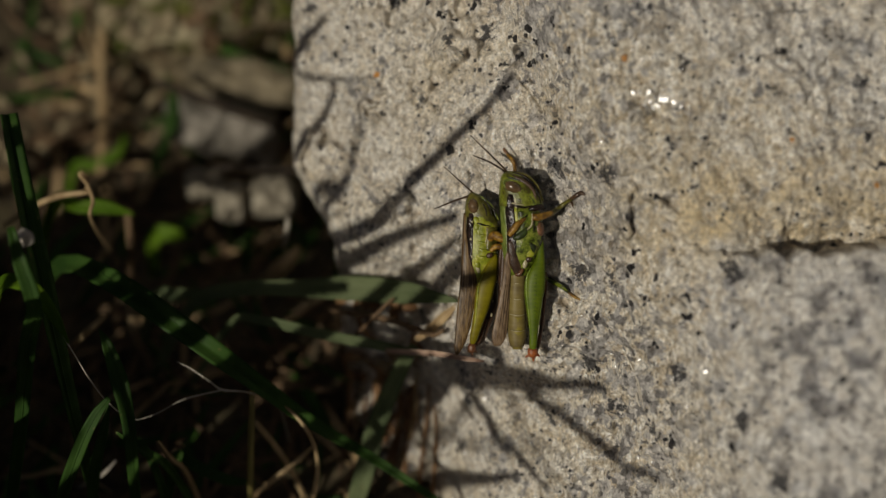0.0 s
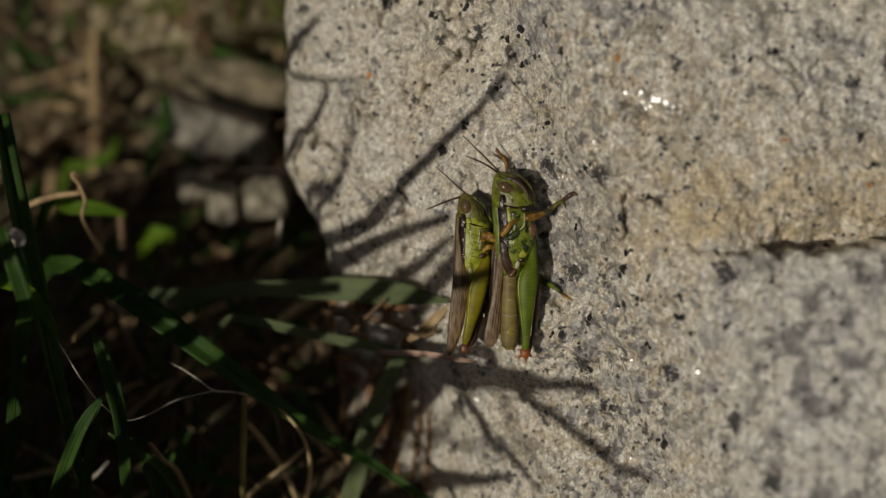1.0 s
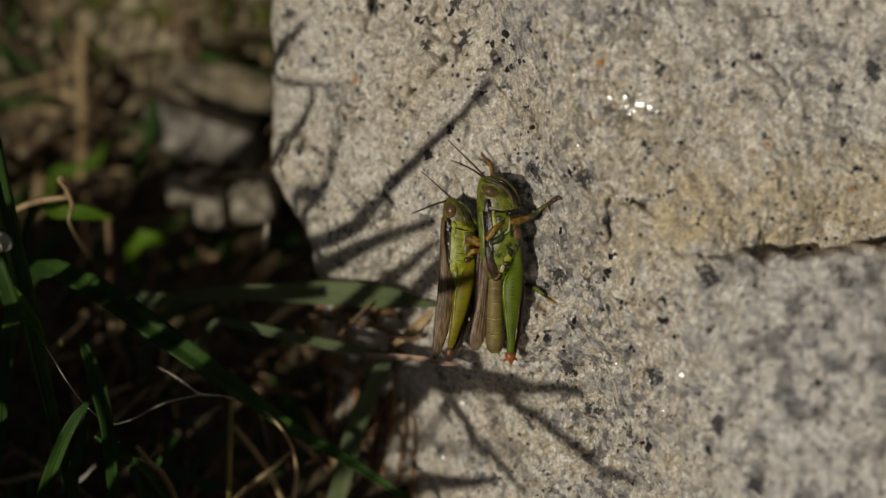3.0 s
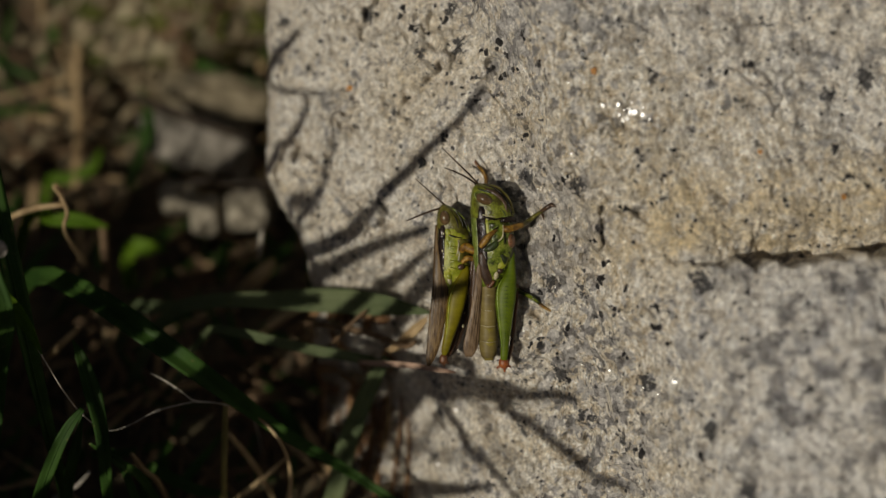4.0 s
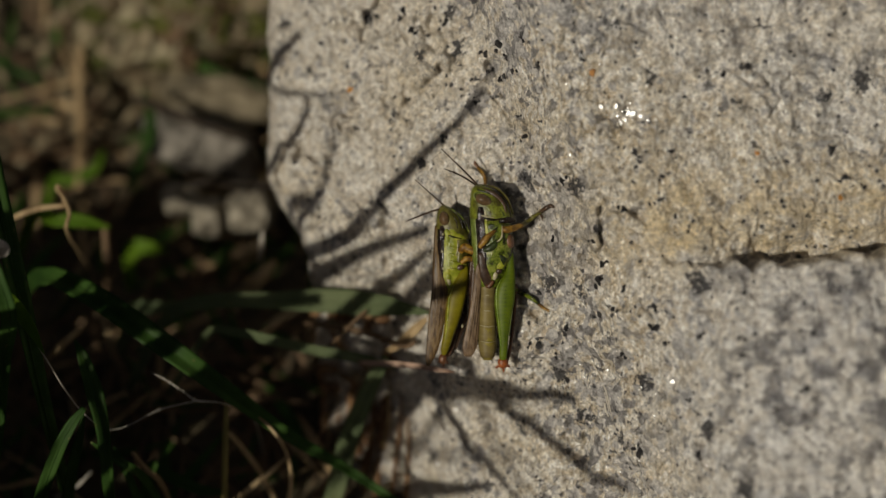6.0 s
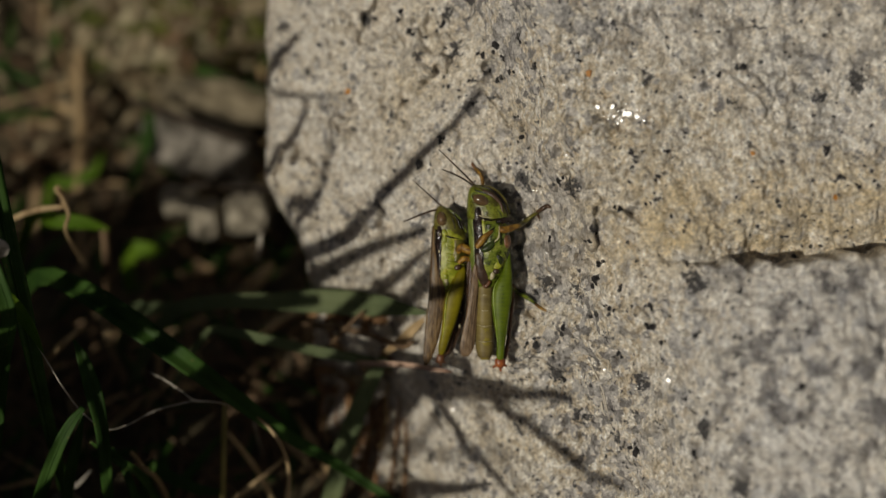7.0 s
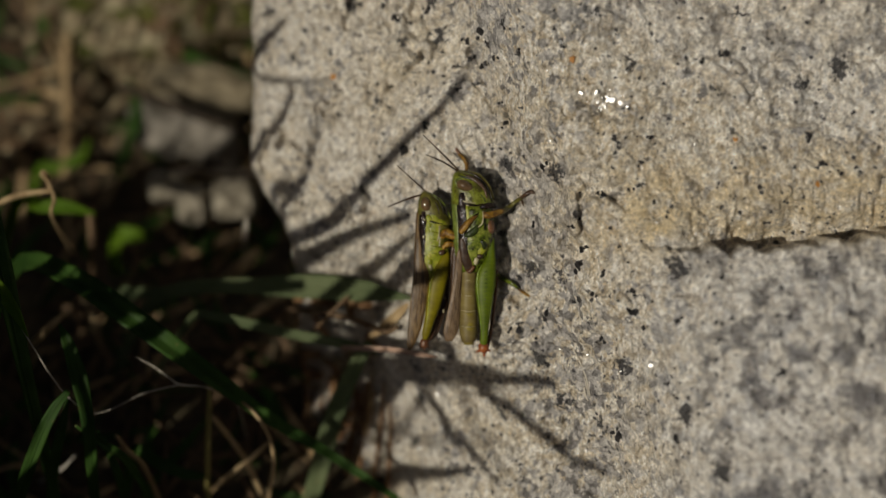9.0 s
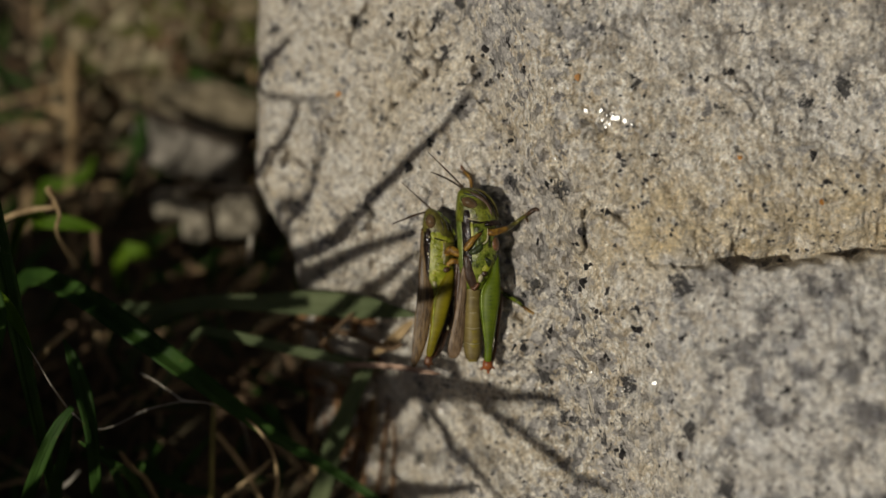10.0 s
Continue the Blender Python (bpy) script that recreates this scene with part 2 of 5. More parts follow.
PALE = dry("bleached_stem", (0.42, 0.38, 0.32), (0.62, 0.57, 0.48))


# ---- builders ----
def smooth(pts, n):
    """A smooth run of n + 1 places through pts."""
    p = [Vector(q) for q in pts]
    p = [2 * p[0] - p[1], *p, 2 * p[-1] - p[-2]]
    out = []
    for k in range(n + 1):
        s = k / n * (len(p) - 3)
        i = min(int(s), len(p) - 4)
        f = s - i
        a, b, c, d = p[i:i + 4]
        out.append(0.5 * (2 * b + (c - a) * f + (2 * a - 5 * b + 4 * c - d) * f * f + (3 * b - 3 * c + d - a) * f ** 3))
    return out


def spread(vals, n):
    if isinstance(vals, (int, float)):
        return [vals] * (n + 1)
    return [float(v) for v in np.interp(np.linspace(0, 1, n + 1), np.linspace(0, 1, len(vals)), vals)]


def skin(bm, rings, closed=True, caps=True):
    """Faces between rings of points; the UV map runs round and along."""
    uv = bm.loops.layers.uv.verify()
    vs = [[bm.verts.new(p) for p in ring] for ring in rings]
    m, n = len(vs[0]), len(vs) - 1
    for i, (a, b) in enumerate(zip(vs, vs[1:])):
        for j in range(m if closed else m - 1):
            k = (j + 1) % m
            f = bm.faces.new((a[j], a[k], b[k], b[j]))
            for loop, q in zip(f.loops, ((j, i), (j + 1, i), (j + 1, i + 1), (j, i + 1))):
                loop[uv].uv = (q[0] / m, q[1] / n)
    if caps and closed:
        bm.faces.new(vs[0][::-1])
        bm.faces.new(vs[-1])


def tube(bm, pts, radii, n=16, sides=8):
    c = smooth(pts, n)
    r = spread(radii, n)
    rings = []
    side = Vector((0.31, 0.2, 0.93))
    for i, p in enumerate(c):
        t = (c[min(i + 1, n)] - c[max(i - 1, 0)]).normalized()
        a = t.cross(side).normalized()
        b = t.cross(a)
        rings.append([p + r[i] * (math.cos(q) * a + math.sin(q) * b) for q in (2 * math.pi * j / sides for j in range(sides))])
    skin(bm, rings)


def ribbon(bm, pts, widths, facing=(0, 0, 1), twist=0.0, keel=0.16, thick=0.12, n=26):
    """A grass blade: a folded strip with thickness."""
    c = smooth(pts, n)
    r = spread(widths, n)
    rings = []
    for i, p in enumerate(c):
        t = (c[min(i + 1, n)] - c[max(i - 1, 0)]).normalized()
        f = Vector(facing)
        f = (f - f.dot(t) * t).normalized()
        f = Matrix.Rotation(radians(twist) * (i / n - 0.5), 3, t) @ f
        s = t.cross(f).normalized()
        h = max(r[i] / 2, 0.05)
        prof = [(x, abs(x) * keel * h * 2 - keel * h) for x in (-1, -0.66, -0.33, -0.06, 0.06, 0.33, 0.66, 1)]
        top = [p + s * x * h + f * (y + thick / 2) for x, y in prof]
        low = [p + s * x * h * 0.98 + f * (y - thick / 2) for x, y in reversed(prof)]
        rings.append(top + low)
    skin(bm, rings)


def finish(bm, name, material, soft=True):
    bmesh.ops.recalc_face_normals(bm, faces=bm.faces)
    me = bpy.data.meshes.new(name)
    bm.to_mesh(me)
    bm.free()
    me.materials.append(material)
    for p in me.polygons:
        p.use_smooth = soft
    return me


def rigid(name, bm, material, origin, soft=True):
    """A one-mesh thing whose bmesh is in face millimetres; its own origin goes to the given place."""
    for v in bm.verts:
        v.co = (v.co - Vector(origin)) * 0.001
    ob = new(name, finish(bm, name, material, soft))
    ob.matrix_world = Matrix.Translation(at(*origin)) @ TURN
    return ob


def blade(pts, widths, material, label, name="grass_blade", group="grass blades", **kw):
    bm = bmesh.new()
    ribbon(bm, pts, widths, **kw)
    ob = tagged(rigid(name, bm, material, pts[0]), label, "grass blade", group)
    if max(widths) > 1.8:
        bm = bmesh.new()
        low = 0.16 * np.array(spread(widths, 12)) * kw.get("keel", 0.16) / 0.16 * 0.5
        run = [p - Vector((0, 0, float(d) - 0.1)) for p, d in zip(smooth(pts, 12), low)]
        tube(bm, run, [0.12, 0.13, 0.1, 0.05], 24, 6)
        for q in bm.verts:
            q.co = (q.co - Vector(pts[0])) * 0.001
        rib = new("midrib", finish(bm, "midrib", material))
        rib.parent = ob
    return ob


def stalk(pts, radii, material, label, name="dry_stalk", category="stalk", group="", n=18, sides=8):
    bm = bmesh.new()
    tube(bm, pts, radii, n, sides)
    return tagged(rigid(name, bm, material, pts[0]), label, category, group)


# ---- the boulder ----
def ease(a, b, x):
    f = min(1.0, max(0.0, (x - a) / (b - a)))
    return f * f * (3 - 2 * f)


def left_rim(v):
    """u of the boulder's broken edge."""
    base = -26.6 + 6.6 * ease(13, -3, v) + 1.2 * ease(-4, -30, v) - 3 * ease(40, 75, v)
    return base + 0.45 * noise.noise((v * 0.16, 3.1, 0)) + 0.35 * noise.noise((v * 0.5, 7.7, 0))


def crack_v(u):
    return -1.6 + 2.0 * ease(44, 62, u) + 1.2 * noise.noise((u * 0.2, 1.0, 5.0)) + 1.1 * noise.noise((u * 0.45, 4.0, 5.0)) + 0.5 * noise.noise((u * 1.3, 2.0, 5.0))


def stone_w(u, v):
    """The boulder's broad form."""
    flank = 8.0 + 0.66 * u
    flank = 13 - math.log1p(math.exp((13 - flank) * 0.5)) / 0.5 if flank > -20 else flank
    flank -= 8.5 * ease(-11, -25, v) * ease(24, 6, u)
    flank -= 11.0 * ease(0, -9, v) * ease(5, -9, u)
    mid = 19.5 - 0.3 * v
    wide = 6.5 + 4.5 * ease(10, -20, v)
    top = 28.5 + 0.05 * (u - 30) + 1.5 * ease(20, 40, v)
    s = ease(mid - wide, mid + wide, u)
    w = flank * (1 - s) + top * s
    d = crack_v(u) - v
    # the shelf rolls in towards the crack, and the lower block stands out beyond it
    w -= 5.2 * ease(34, 44, u) * ease(-8, 0.0, d) * ease(0.7, 0.1, d)
    w += ease(28, 44, u) * (5.4 * ease(0.0, 0.5, d) + 5.0 * ease(0.3, 14, d))
    return w


def stone_surface(u, v):
    """w of the broken, grainy face."""
    du = u - left_rim(v)
    w = stone_w(u, v)
    p = Vector((u, v, w * 0.6))
    w += noise.fractal(p * 0.10, 1.0, 2.0, 3) * 1.4 + noise.fractal(p * 0.42 + Vector((9, 0, 0)), 0.9, 2.1, 4) * 0.7
    # broken faces, each tilted its own way
    bend = Vector((noise.noise(p * 0.5), noise.noise(p * 0.5 + Vector((5, 5, 5))), 0)) * 0.35
    even = 1 - 0.4 * ease(24, 36, u) + 0.35 * ease(0, -8, u)
    for size, slope, step in ((0.13, 1.1, 0.8), (0.36, 0.95, 0.3)):
        q = p * size + bend
        near, seats = noise.voronoi(q)
        seat = seats[0]
        g = noise.noise_vector(seat * 7.3)
        edge = ease(0.0, 0.4, near[1] - near[0])
        w += even * edge * (slope / size * (g.x * (q.x - seat.x) + g.y * (q.y - seat.y)) + step * g.z)
    # grains, each broken off at its own slant
    for size, slope, proud in ((0.8, 0.55, 0.22), (1.7, 0.8, 0.22)):
        q = p * size + bend * size
        near, seats = noise.voronoi(q)
        seat = seats[0]
        g = noise.noise_vector(seat * 5.1)
        edge = ease(0.0, 0.22, near[1] - near[0])
        w += edge * (slope / size * (g.x * (q.x - seat.x) + g.y * (q.y - seat.y)) + proud * (0.35 + 0.5 * g.z))
    # pits
    w -= 0.3 * ease(0.36, 0.62, noise.noise(p * 0.55 + Vector((3, 8, 1))))
    # a crease runs down the ridge
    crease = u - (8.6 + 0.48 * (24 - v) + 1.0 * noise.noise((v * 0.25, 2.0, 0.0)) + 0.4 * noise.noise((v * 0.9, 6.0, 0.0)))
    w -= 1.7 * math.exp(-(crease / 0.42) ** 2) * ease(8, 14, v) * ease(32, 22, v) * (0.55 + 0.9 * noise.noise((v * 0.7, 9.0, 2.0)))
    side = crease + 1.6 + 1.1 * noise.noise((v * 0.5, 1.0, 8.0))
    w -= 0.9 * math.exp(-(side / 0.3) ** 2) * ease(10, 13, v) * ease(27, 22, v)
    # two broken hollows near the top
    for hu, hv, wide in ((8.1, 26.0, 2.0), (-0.7, 32.6, 2.4)):
        far = math.hypot(u - hu, (v - hv) * 1.3) * (1 + 0.5 * noise.noise((u * 0.8, v * 0.8, 4.0)))
        w -= 1.9 * ease(wide, 0.3 * wide, far)
    w -= 5.0 * math.exp(-max(du, 0.0) / 1.0)
    return w - 22 * ease(88, 146, du) ** 2 - 30 * ease(60, 84, abs(v))


STONE_AT = (20, -10, -30)


def boulder():
    bm = bmesh.new()
    us = np.concatenate([np.linspace(0, 1, 480) * 92, 92 + np.geomspace(1, 55, 26)])
    vs = np.concatenate([-38.5 - np.geomspace(40, 1, 22), np.linspace(-38, 38, 400), 38.5 + np.geomspace(1, 45, 22)])
    rows = []
    for v in vs:
        rim = left_rim(v)
        rows.append([bm.verts.new((rim + du, v, stone_surface(rim + du, v))) for du in us])
    for a, b in zip(rows, rows[1:]):
        for j in range(len(us) - 1):
            bm.faces.new((a[j], a[j + 1], b[j + 1], b[j]))
    rim = [r[0] for r in rows] + rows[-1][1:] + [r[-1] for r in rows[-2::-1]] + rows[0][-2:0:-1]
    low = []
    for q in rim:
        low.append(bm.verts.new((q.co.x, q.co.y, min(q.co.z - 1, -(42 + math.sin(SLOPE) * q.co.y) / math.cos(SLOPE)))))
    n = len(rim)
    for i in range(n):
        bm.faces.new((rim[i], rim[(i + 1) % n], low[(i + 1) % n], low[i]))
    bm.faces.new(low)
    return tagged(rigid("granite_boulder", bm, GRANITE, STONE_AT), "rough pale granite boulder with dark mica specks on soil", "boulder")


rock = boulder()


def part(name, bm, material, parent, origin, label="", soft=True):
    """One mesh under a thing (or a part); its bmesh is in face millimetres, origin is the thing's."""
    for v in bm.verts:
        v.co = (v.co - Vector(origin)) * 0.001
    ob = new(name, finish(bm, name, material, soft))
    ob.parent = parent
    if label:
        ob["label"] = label
    return ob


def face_normal(u, v, e=0.5):
    a = (stone_surface(u + e, v) - stone_surface(u - e, v)) / (2 * e)
    b = (stone_surface(u, v + e) - stone_surface(u, v - e)) / (2 * e)
    return Vector((-a, -b, 1)).normalized()


def crystal(name, u, v, size, material, normal=None, label="", rise=0.12, seed=0):
    """A flat broken crystal set into the boulder's face."""
    rng = random.Random(seed + int(u * 91 + v * 37))
    n = normal or face_normal(u, v, 1.0)
    c = Vector((u, v, stone_surface(u, v)))
    a = n.orthogonal().normalized()
    b = n.cross(a)
    k = rng.choice((7, 8, 9))
    long, turn = rng.uniform(0.65, 1.0), rng.uniform(0, 6.28)
    rim = [(2 * math.pi * (j + rng.uniform(-0.3, 0.3)) / k, rng.uniform(0.5, 1.2)) for j in range(k)]
    flat = [(r * math.cos(q), long * r * math.sin(q)) for q, r in rim]
    flat = [(x * math.cos(turn) - y * math.sin(turn), x * math.sin(turn) + y * math.cos(turn)) for x, y in flat]
    bm = bmesh.new()
    h = size / 2
    skin(bm, [[c + a * x * h * s + b * y * h * s + n * z for x, y in flat] for s, z in ((1.1, -0.5), (1.0, rise * 0.7), (0.82, rise))])
    return part(name, bm, material, rock, STONE_AT, label, soft=False)



# ---- ground ----
def ground():
    bm = bmesh.new()
    xs = np.concatenate([-np.geomspace(400, 0.2, 16), np.linspace(-0.17, 0.17, 110), np.geomspace(0.2, 400, 16)])
    rows = []
    for y in xs:
        row = []
        for x in xs:
            z = 0.0
            if abs(x) < 0.19 and abs(y) < 0.19:
                z = soil_z(x, y)
            row.append(bm.verts.new((x, y, z)))
        rows.append(row)
    for a, b in zip(rows, rows[1:]):
        for j in range(len(xs) - 1):
            bm.faces.new((a[j], a[j + 1], b[j + 1], b[j]))
    return tagged(new("ground", finish(bm, "ground", SOIL)), "dark soil with plant litter", "ground", kind="structure")


ground()


def stone(place, half, seed, label, turn=0.0, name="stone", material=None):
    """A rough stone: half sizes along u, v, w."""
    bm = bmesh.new()
    bmesh.ops.create_icosphere(bm, subdivisions=5, radius=1)
    rot = Matrix.Rotation(radians(turn), 3, "Z")
    for q in bm.verts:
        d = q.co.copy()
        boxy = d / max(abs(d.x), abs(d.y), abs(d.z))
        d = d * 0.5 + boxy * 0.42
        d *= 1 + 0.22 * noise.fractal(d * 1.3 + Vector((seed, 0, 0)), 1, 2, 3) + 0.05 * noise.noise(d * 7)
        q.co = Vector(place) + rot @ Vector((d.x * half[0], d.y * half[1], d.z * half[2]))
    return tagged(rigid(name, bm, material or STONE, place), label, "stone", "loose stones behind the boulder")


big = stone((-45.1, 43.8, -70), (25, 11, 13), 1.0, "large mossy tan stone lying behind the boulder", 10, material=MOSSY)
stone((-38.4, 27.2, -61), (13, 4.2, 8), 2.0, "long flat tan stone under a shadow", -6, material=TAN_STONE)
stone((-42.6, 19.2, -58), (11, 5.5, 8), 3.0, "grey angular stone on the soil", -14)
stone((-45.0, 9.4, -50), (3.6, 3, 5), 4.0, "small pale pebble on the soil", 20, material=PEBBLE)
stone((-40.2, 5.9, -48), (3, 3.8, 5), 5.0, "small pale pebble on the soil", 0, material=PEBBLE)
stone((-32.6, 6.7, -46), (4.2, 3.8, 6), 6.0, "pale grey pebble beside the boulder", 5, material=PEBBLE)


# ---- grass in view ----
blade([(-71.8, -11.2, -36), (-61.2, -4.0, -8), (-52.1, -5.8, 4), (-43.8, -10.8, 7), (-36.0, -16.3, 8), (-28.9, -22.1, 4), (-21.9, -27.4, 2), (-14.6, -32.2, -2), (-7.0, -37.0, -1), (-0.3, -41.6, -1)],
      [1.5, 2.7, 3.3, 3.6, 3.2, 2.5, 1.9, 1.5, 1.2, 0.5], GRASS, "long arching dark green grass blade in patchy sun", twist=15, keel=0.3, facing=(0.22, 0.05, 1))
blade([(-55.2, -44.5, -8), (-56.2, -24.0, 10), (-58.0, -6.1, 20), (-60.5, 5.5, 20), (-62.6, 17.0, 20)], [2.0, 2.6, 3.4, 3.2, 2.6], GRASS, "upright green grass blade with a cut tip", twist=-20, keel=0.3, facing=(0.8, 0, 0.7))
blade([(-74.1, -17.5, -15), (-65.0, -7.0, 15), (-60.3, -5.9, 22), (-57.6, -8.0, 22), (-55.5, -11.1, 22), (-54.0, -14.1, 22)], [1.4, 2.0, 2.2, 2.1, 1.5, 0.2], GRASS_BRIGHT, "short bent bright green grass blade", twist=40)
blade([(-49.1, -44.0, -5), (-47.6, -33.9, 8), (-47.7, -25.5, 12), (-48.8, -19.8, 13), (-50.4, -15.0, 13), (-51.6, -12.6, 13)], [1.6, 1.8, 2.0, 2.6, 1.6, 0.2], GRASS, "upright dull green grass blade", twist=35)
blade([(-62.2, -44.9, -5), (-57.4, -35.5, 8), (-54.2, -28.6, 12), (-52.0, -24.7, 13), (-50.2, -22.3, 13)], [1.6, 1.9, 1.9, 1.6, 0.9], GRASS, "broad fresh green grass blade with a torn tip", twist=-30)
blade([(-56.5, -44.0, -5), (-53.9, -33.6, 4), (-52.1, -28.3, 8), (-50.8, -23.6, 10)], [1.5, 1.7, 1.6, 0.4], GRASS, "narrow green grass blade")
blade([(-39.4, -45.1, -12), (-42.9, -33.6, 4), (-46.1, -30.3, 8), (-49.8, -27.4, 10)], [1.0, 1.3, 1.4, 0.3], GRASS, "slender green grass blade bent over")
blade([(-44.9, -44.5, -8), (-44.5, -36.5, 2), (-46.2, -31.1, 4), (-47.6, -28.7, 4)], [1.0, 1.3, 1.1, 0.2], GRASS, "narrow green grass blade")
blade([(-46.7, -45.4, -14), (-43.4, -32.9, -4), (-39.9, -34.0, -3), (-35.7, -35.8, -3), (-31.6, -36.4, -4)], [1.0, 1.8, 1.9, 1.7, 0.4], GRASS, "low green grass blade in the shade")
blade([(-50.4, -22.7, -26), (-42.0, -10.3, -12), (-34.7, -7.8, -9), (-26.0, -7.6, -8), (-19.2, -7.6, -7.5), (-14.0, -7.8, -6), (-7.9, -8.3, -2), (-1.6, -9.2, 3)], [1.4, 2.0, 2.2, 2.6, 3.6, 3.9, 3.2, 0.5], GRASS_PALE, "broad grey-green leaf blade lying against the boulder", keel=0.1)
blade([(-43.8, -23.4, -24), (-35.5, -12.8, -8), (-30.9, -12.3, -5), (-24.0, -13.8, -4), (-18.1, -15.1, -4), (-11.3, -16.3, -3), (-6.6, -17.3, -1)], [0.9, 1.2, 1.4, 1.6, 1.6, 1.5, 0.9], GRASS_PALE, "narrow grey-green grass blade lying across the gap", keel=0.1)
blade([(-18.8, -45.7, -16), (-16.0, -36.9, -9), (-13.9, -29.0, -8), (-11.9, -23.8, -7), (-9.9, -19.5, -6), (-7.9, -16.0, -4)], [2.4, 2.9, 3.1, 2.8, 2.4, 1.4], GRASS_PALE, "upright grey-green blade beside the boulder's foot", keel=0.1, twist=20)
blade([(-53.1, -18.6, -34), (-49.0, -9.5, -20), (-45.1, -9.0, -18), (-41.3, -8.4, -18)], [1.4, 2.0, 2.2, 1.0], GRASS_PALE, "short pale green blade tip in the gap")
blade([(-71.8, -7.4, -36), (-64.2, 5.4, -18), (-60.4, 5.0, -17), (-56.0, 4.7, -17), (-51.8, 3.6, -18)], [1.2, 1.9, 2.4, 2.2, 0.4], GRASS_BRIGHT, "bright green leaf blade lit by the sun")
blade([(-52.9, -7.6, -44), (-52.2, 0.1, -40), (-49.2, 0.5, -39), (-46.0, 0.1, -40)], [1.6, 2.6, 2.8, 0.6], GRASS_BRIGHT, "short sunlit green leaf")
blade([(-37.3, -5.7, -43), (-35.9, 0.5, -39), (-33.9, 0.1, -38)], [1.2, 1.8, 0.5], GRASS, "small green leaf tip")
blade([(-69.4, 4.0, -52), (-68.4, 12.0, -54), (-64.9, 12.6, -54), (-61.1, 14.4, -54), (-59.5, 17.8, -55)], [1.0, 1.6, 2.0, 1.8, 0.4], GRASS_BRIGHT, "curved yellow-green leaf near the stones")
blade([(-75.3, 31.3, -70), (-68.9, 39.7, -64), (-63.4, 40.5, -62), (-55.3, 38.5, -62), (-46.1, 35.5, -62)], [1.4, 2.4, 2.4, 2.0, 1.4], GRASS, "dark green blade across the stones")
blade([(-46.1, 35.5, -62), (-40.6, 31.8, -58), (-35.4, 29.9, -57), (-30.8, 29.0, -56)], [1.4, 2.2, 2.0, 0.4], GRASS, "dark green blade tip over the stone")
blade([(-54.3, 10.9, -50), (-51.2, 17.7, -50), (-50.9, 23.8, -52), (-52.8, 29.0, -56)], [1.4, 2.0, 1.8, 0.3], GRASS, "dim green blade behind the gap")
blade([(-68.8, -45.6, -4), (-63.0, -28.6, 12), (-59.6, -15.3, 22), (-57.8, -9.0, 26), (-59.2, -2.9, 28), (-60.4, 1.6, 28)], [1.6, 2.0, 2.4, 2.2, 2.0, 1.0], GRASS, "upright green grass blade at the edge of the stand", twist=30)

# ---- dry stalks and twigs ----
def leaning(run, lift=0.9):
    """Places a little off the boulder's face, the first one down on the soil."""
    return [(run[0][0], run[0][1], soil_w(*run[0])), *[(u, v, stone_w(u, v) + lift + 1.2) for u, v in run[1:]]]


stalk([(-63.7, 11.0, -54), (-64.0, 20.6, -58), (-64.8, 29.4, -60), (-64.7, 37.8, -61)], [0.8, 0.95, 0.75, 0.9], STRAW, "thick dry straw stalk standing behind the grass")
stalk([(-75.0, 1.9, -30), (-64.6, 4.9, -6), (-60.3, 6.3, -4), (-55.9, 6.8, -3)], [0.35, 0.45, 0.5, 0.35], STRAW, "dry tan straw blade end")
stalk([(-57.1, -2.7, -28), (-55.9, 2.8, -4), (-55.4, 5.5, -3), (-56.3, 8.0, -3), (-57.3, 9.3, -3), (-56.9, 9.7, -3), (-56.4, 8.5, -4), (-57.0, 6.7, -5)], [0.18, 0.28, 0.3, 0.3, 0.3, 0.25, 0.2, 0.15], STRAW, "curled dry tan tendril over the grass", name="dry_tendril", n=34)
stalk([(-55.8, -11.2, -36), (-54.2, -2.7, -28), (-54.1, 0.1, -27), (-54.2, 4.5, -26)], [0.5, 0.5, 0.6, 0.6], TWIG, "short brown twig standing in the gap", name="twig", category="twig")
stalk([(-76.3, 16.7, -56), (-69.5, 17.3, -57), (-61.7, 18.0, -58)], [0.8, 0.9, 0.7], TWIG, "brown dead stem lying on the soil", name="twig", category="twig")
stalk([(-34.4, -7.6, -42), (-31.1, -5.5, -35), (-28.9, -3.5, -34), (-27.4, -1.6, -34)], [0.7, 1.3, 1.2, 0.5], STRAW, "dry tan leaf scrap standing in the gap", name="leaf_scrap", category="dead leaf")
stalk([(-30.1, -1.8, -36), (-28.2, 1.4, -20), (-28.0, 3.2, -20)], [0.3, 0.4, 0.25], PALE, "pale dry stem tip beside the boulder")
stalk([(-42.1, -17.8, 4), (-39.8, -19.0, 4), (-37.2, -20.7, 4.5), (-35.4, -21.9, 4.5), (-31.9, -22.3, 4), (-28.2, -24.8, -4), (-27.8, -31.8, -18)], [0.05, 0.09, 0.08, 0.18, 0.07, 0.07, 0.1], PALE, "thin bleached grass stem with a small node", name="dry_tendril", n=30)
stalk([(-56.1, -13.3, 16), (-54.5, -16.7, 14), (-53.0, -19.9, 12), (-51.0, -23.1, 10), (-48.1, -25.7, 8), (-45.2, -25.4, 6), (-40.8, -23.2, 5), (-35.4, -21.9, 4.5)], [0.06, 0.1, 0.11, 0.09, 0.06, 0.06, 0.08, 0.1], PALE, "thin bleached fibre looping over the grass", name="dry_tendril", n=40)
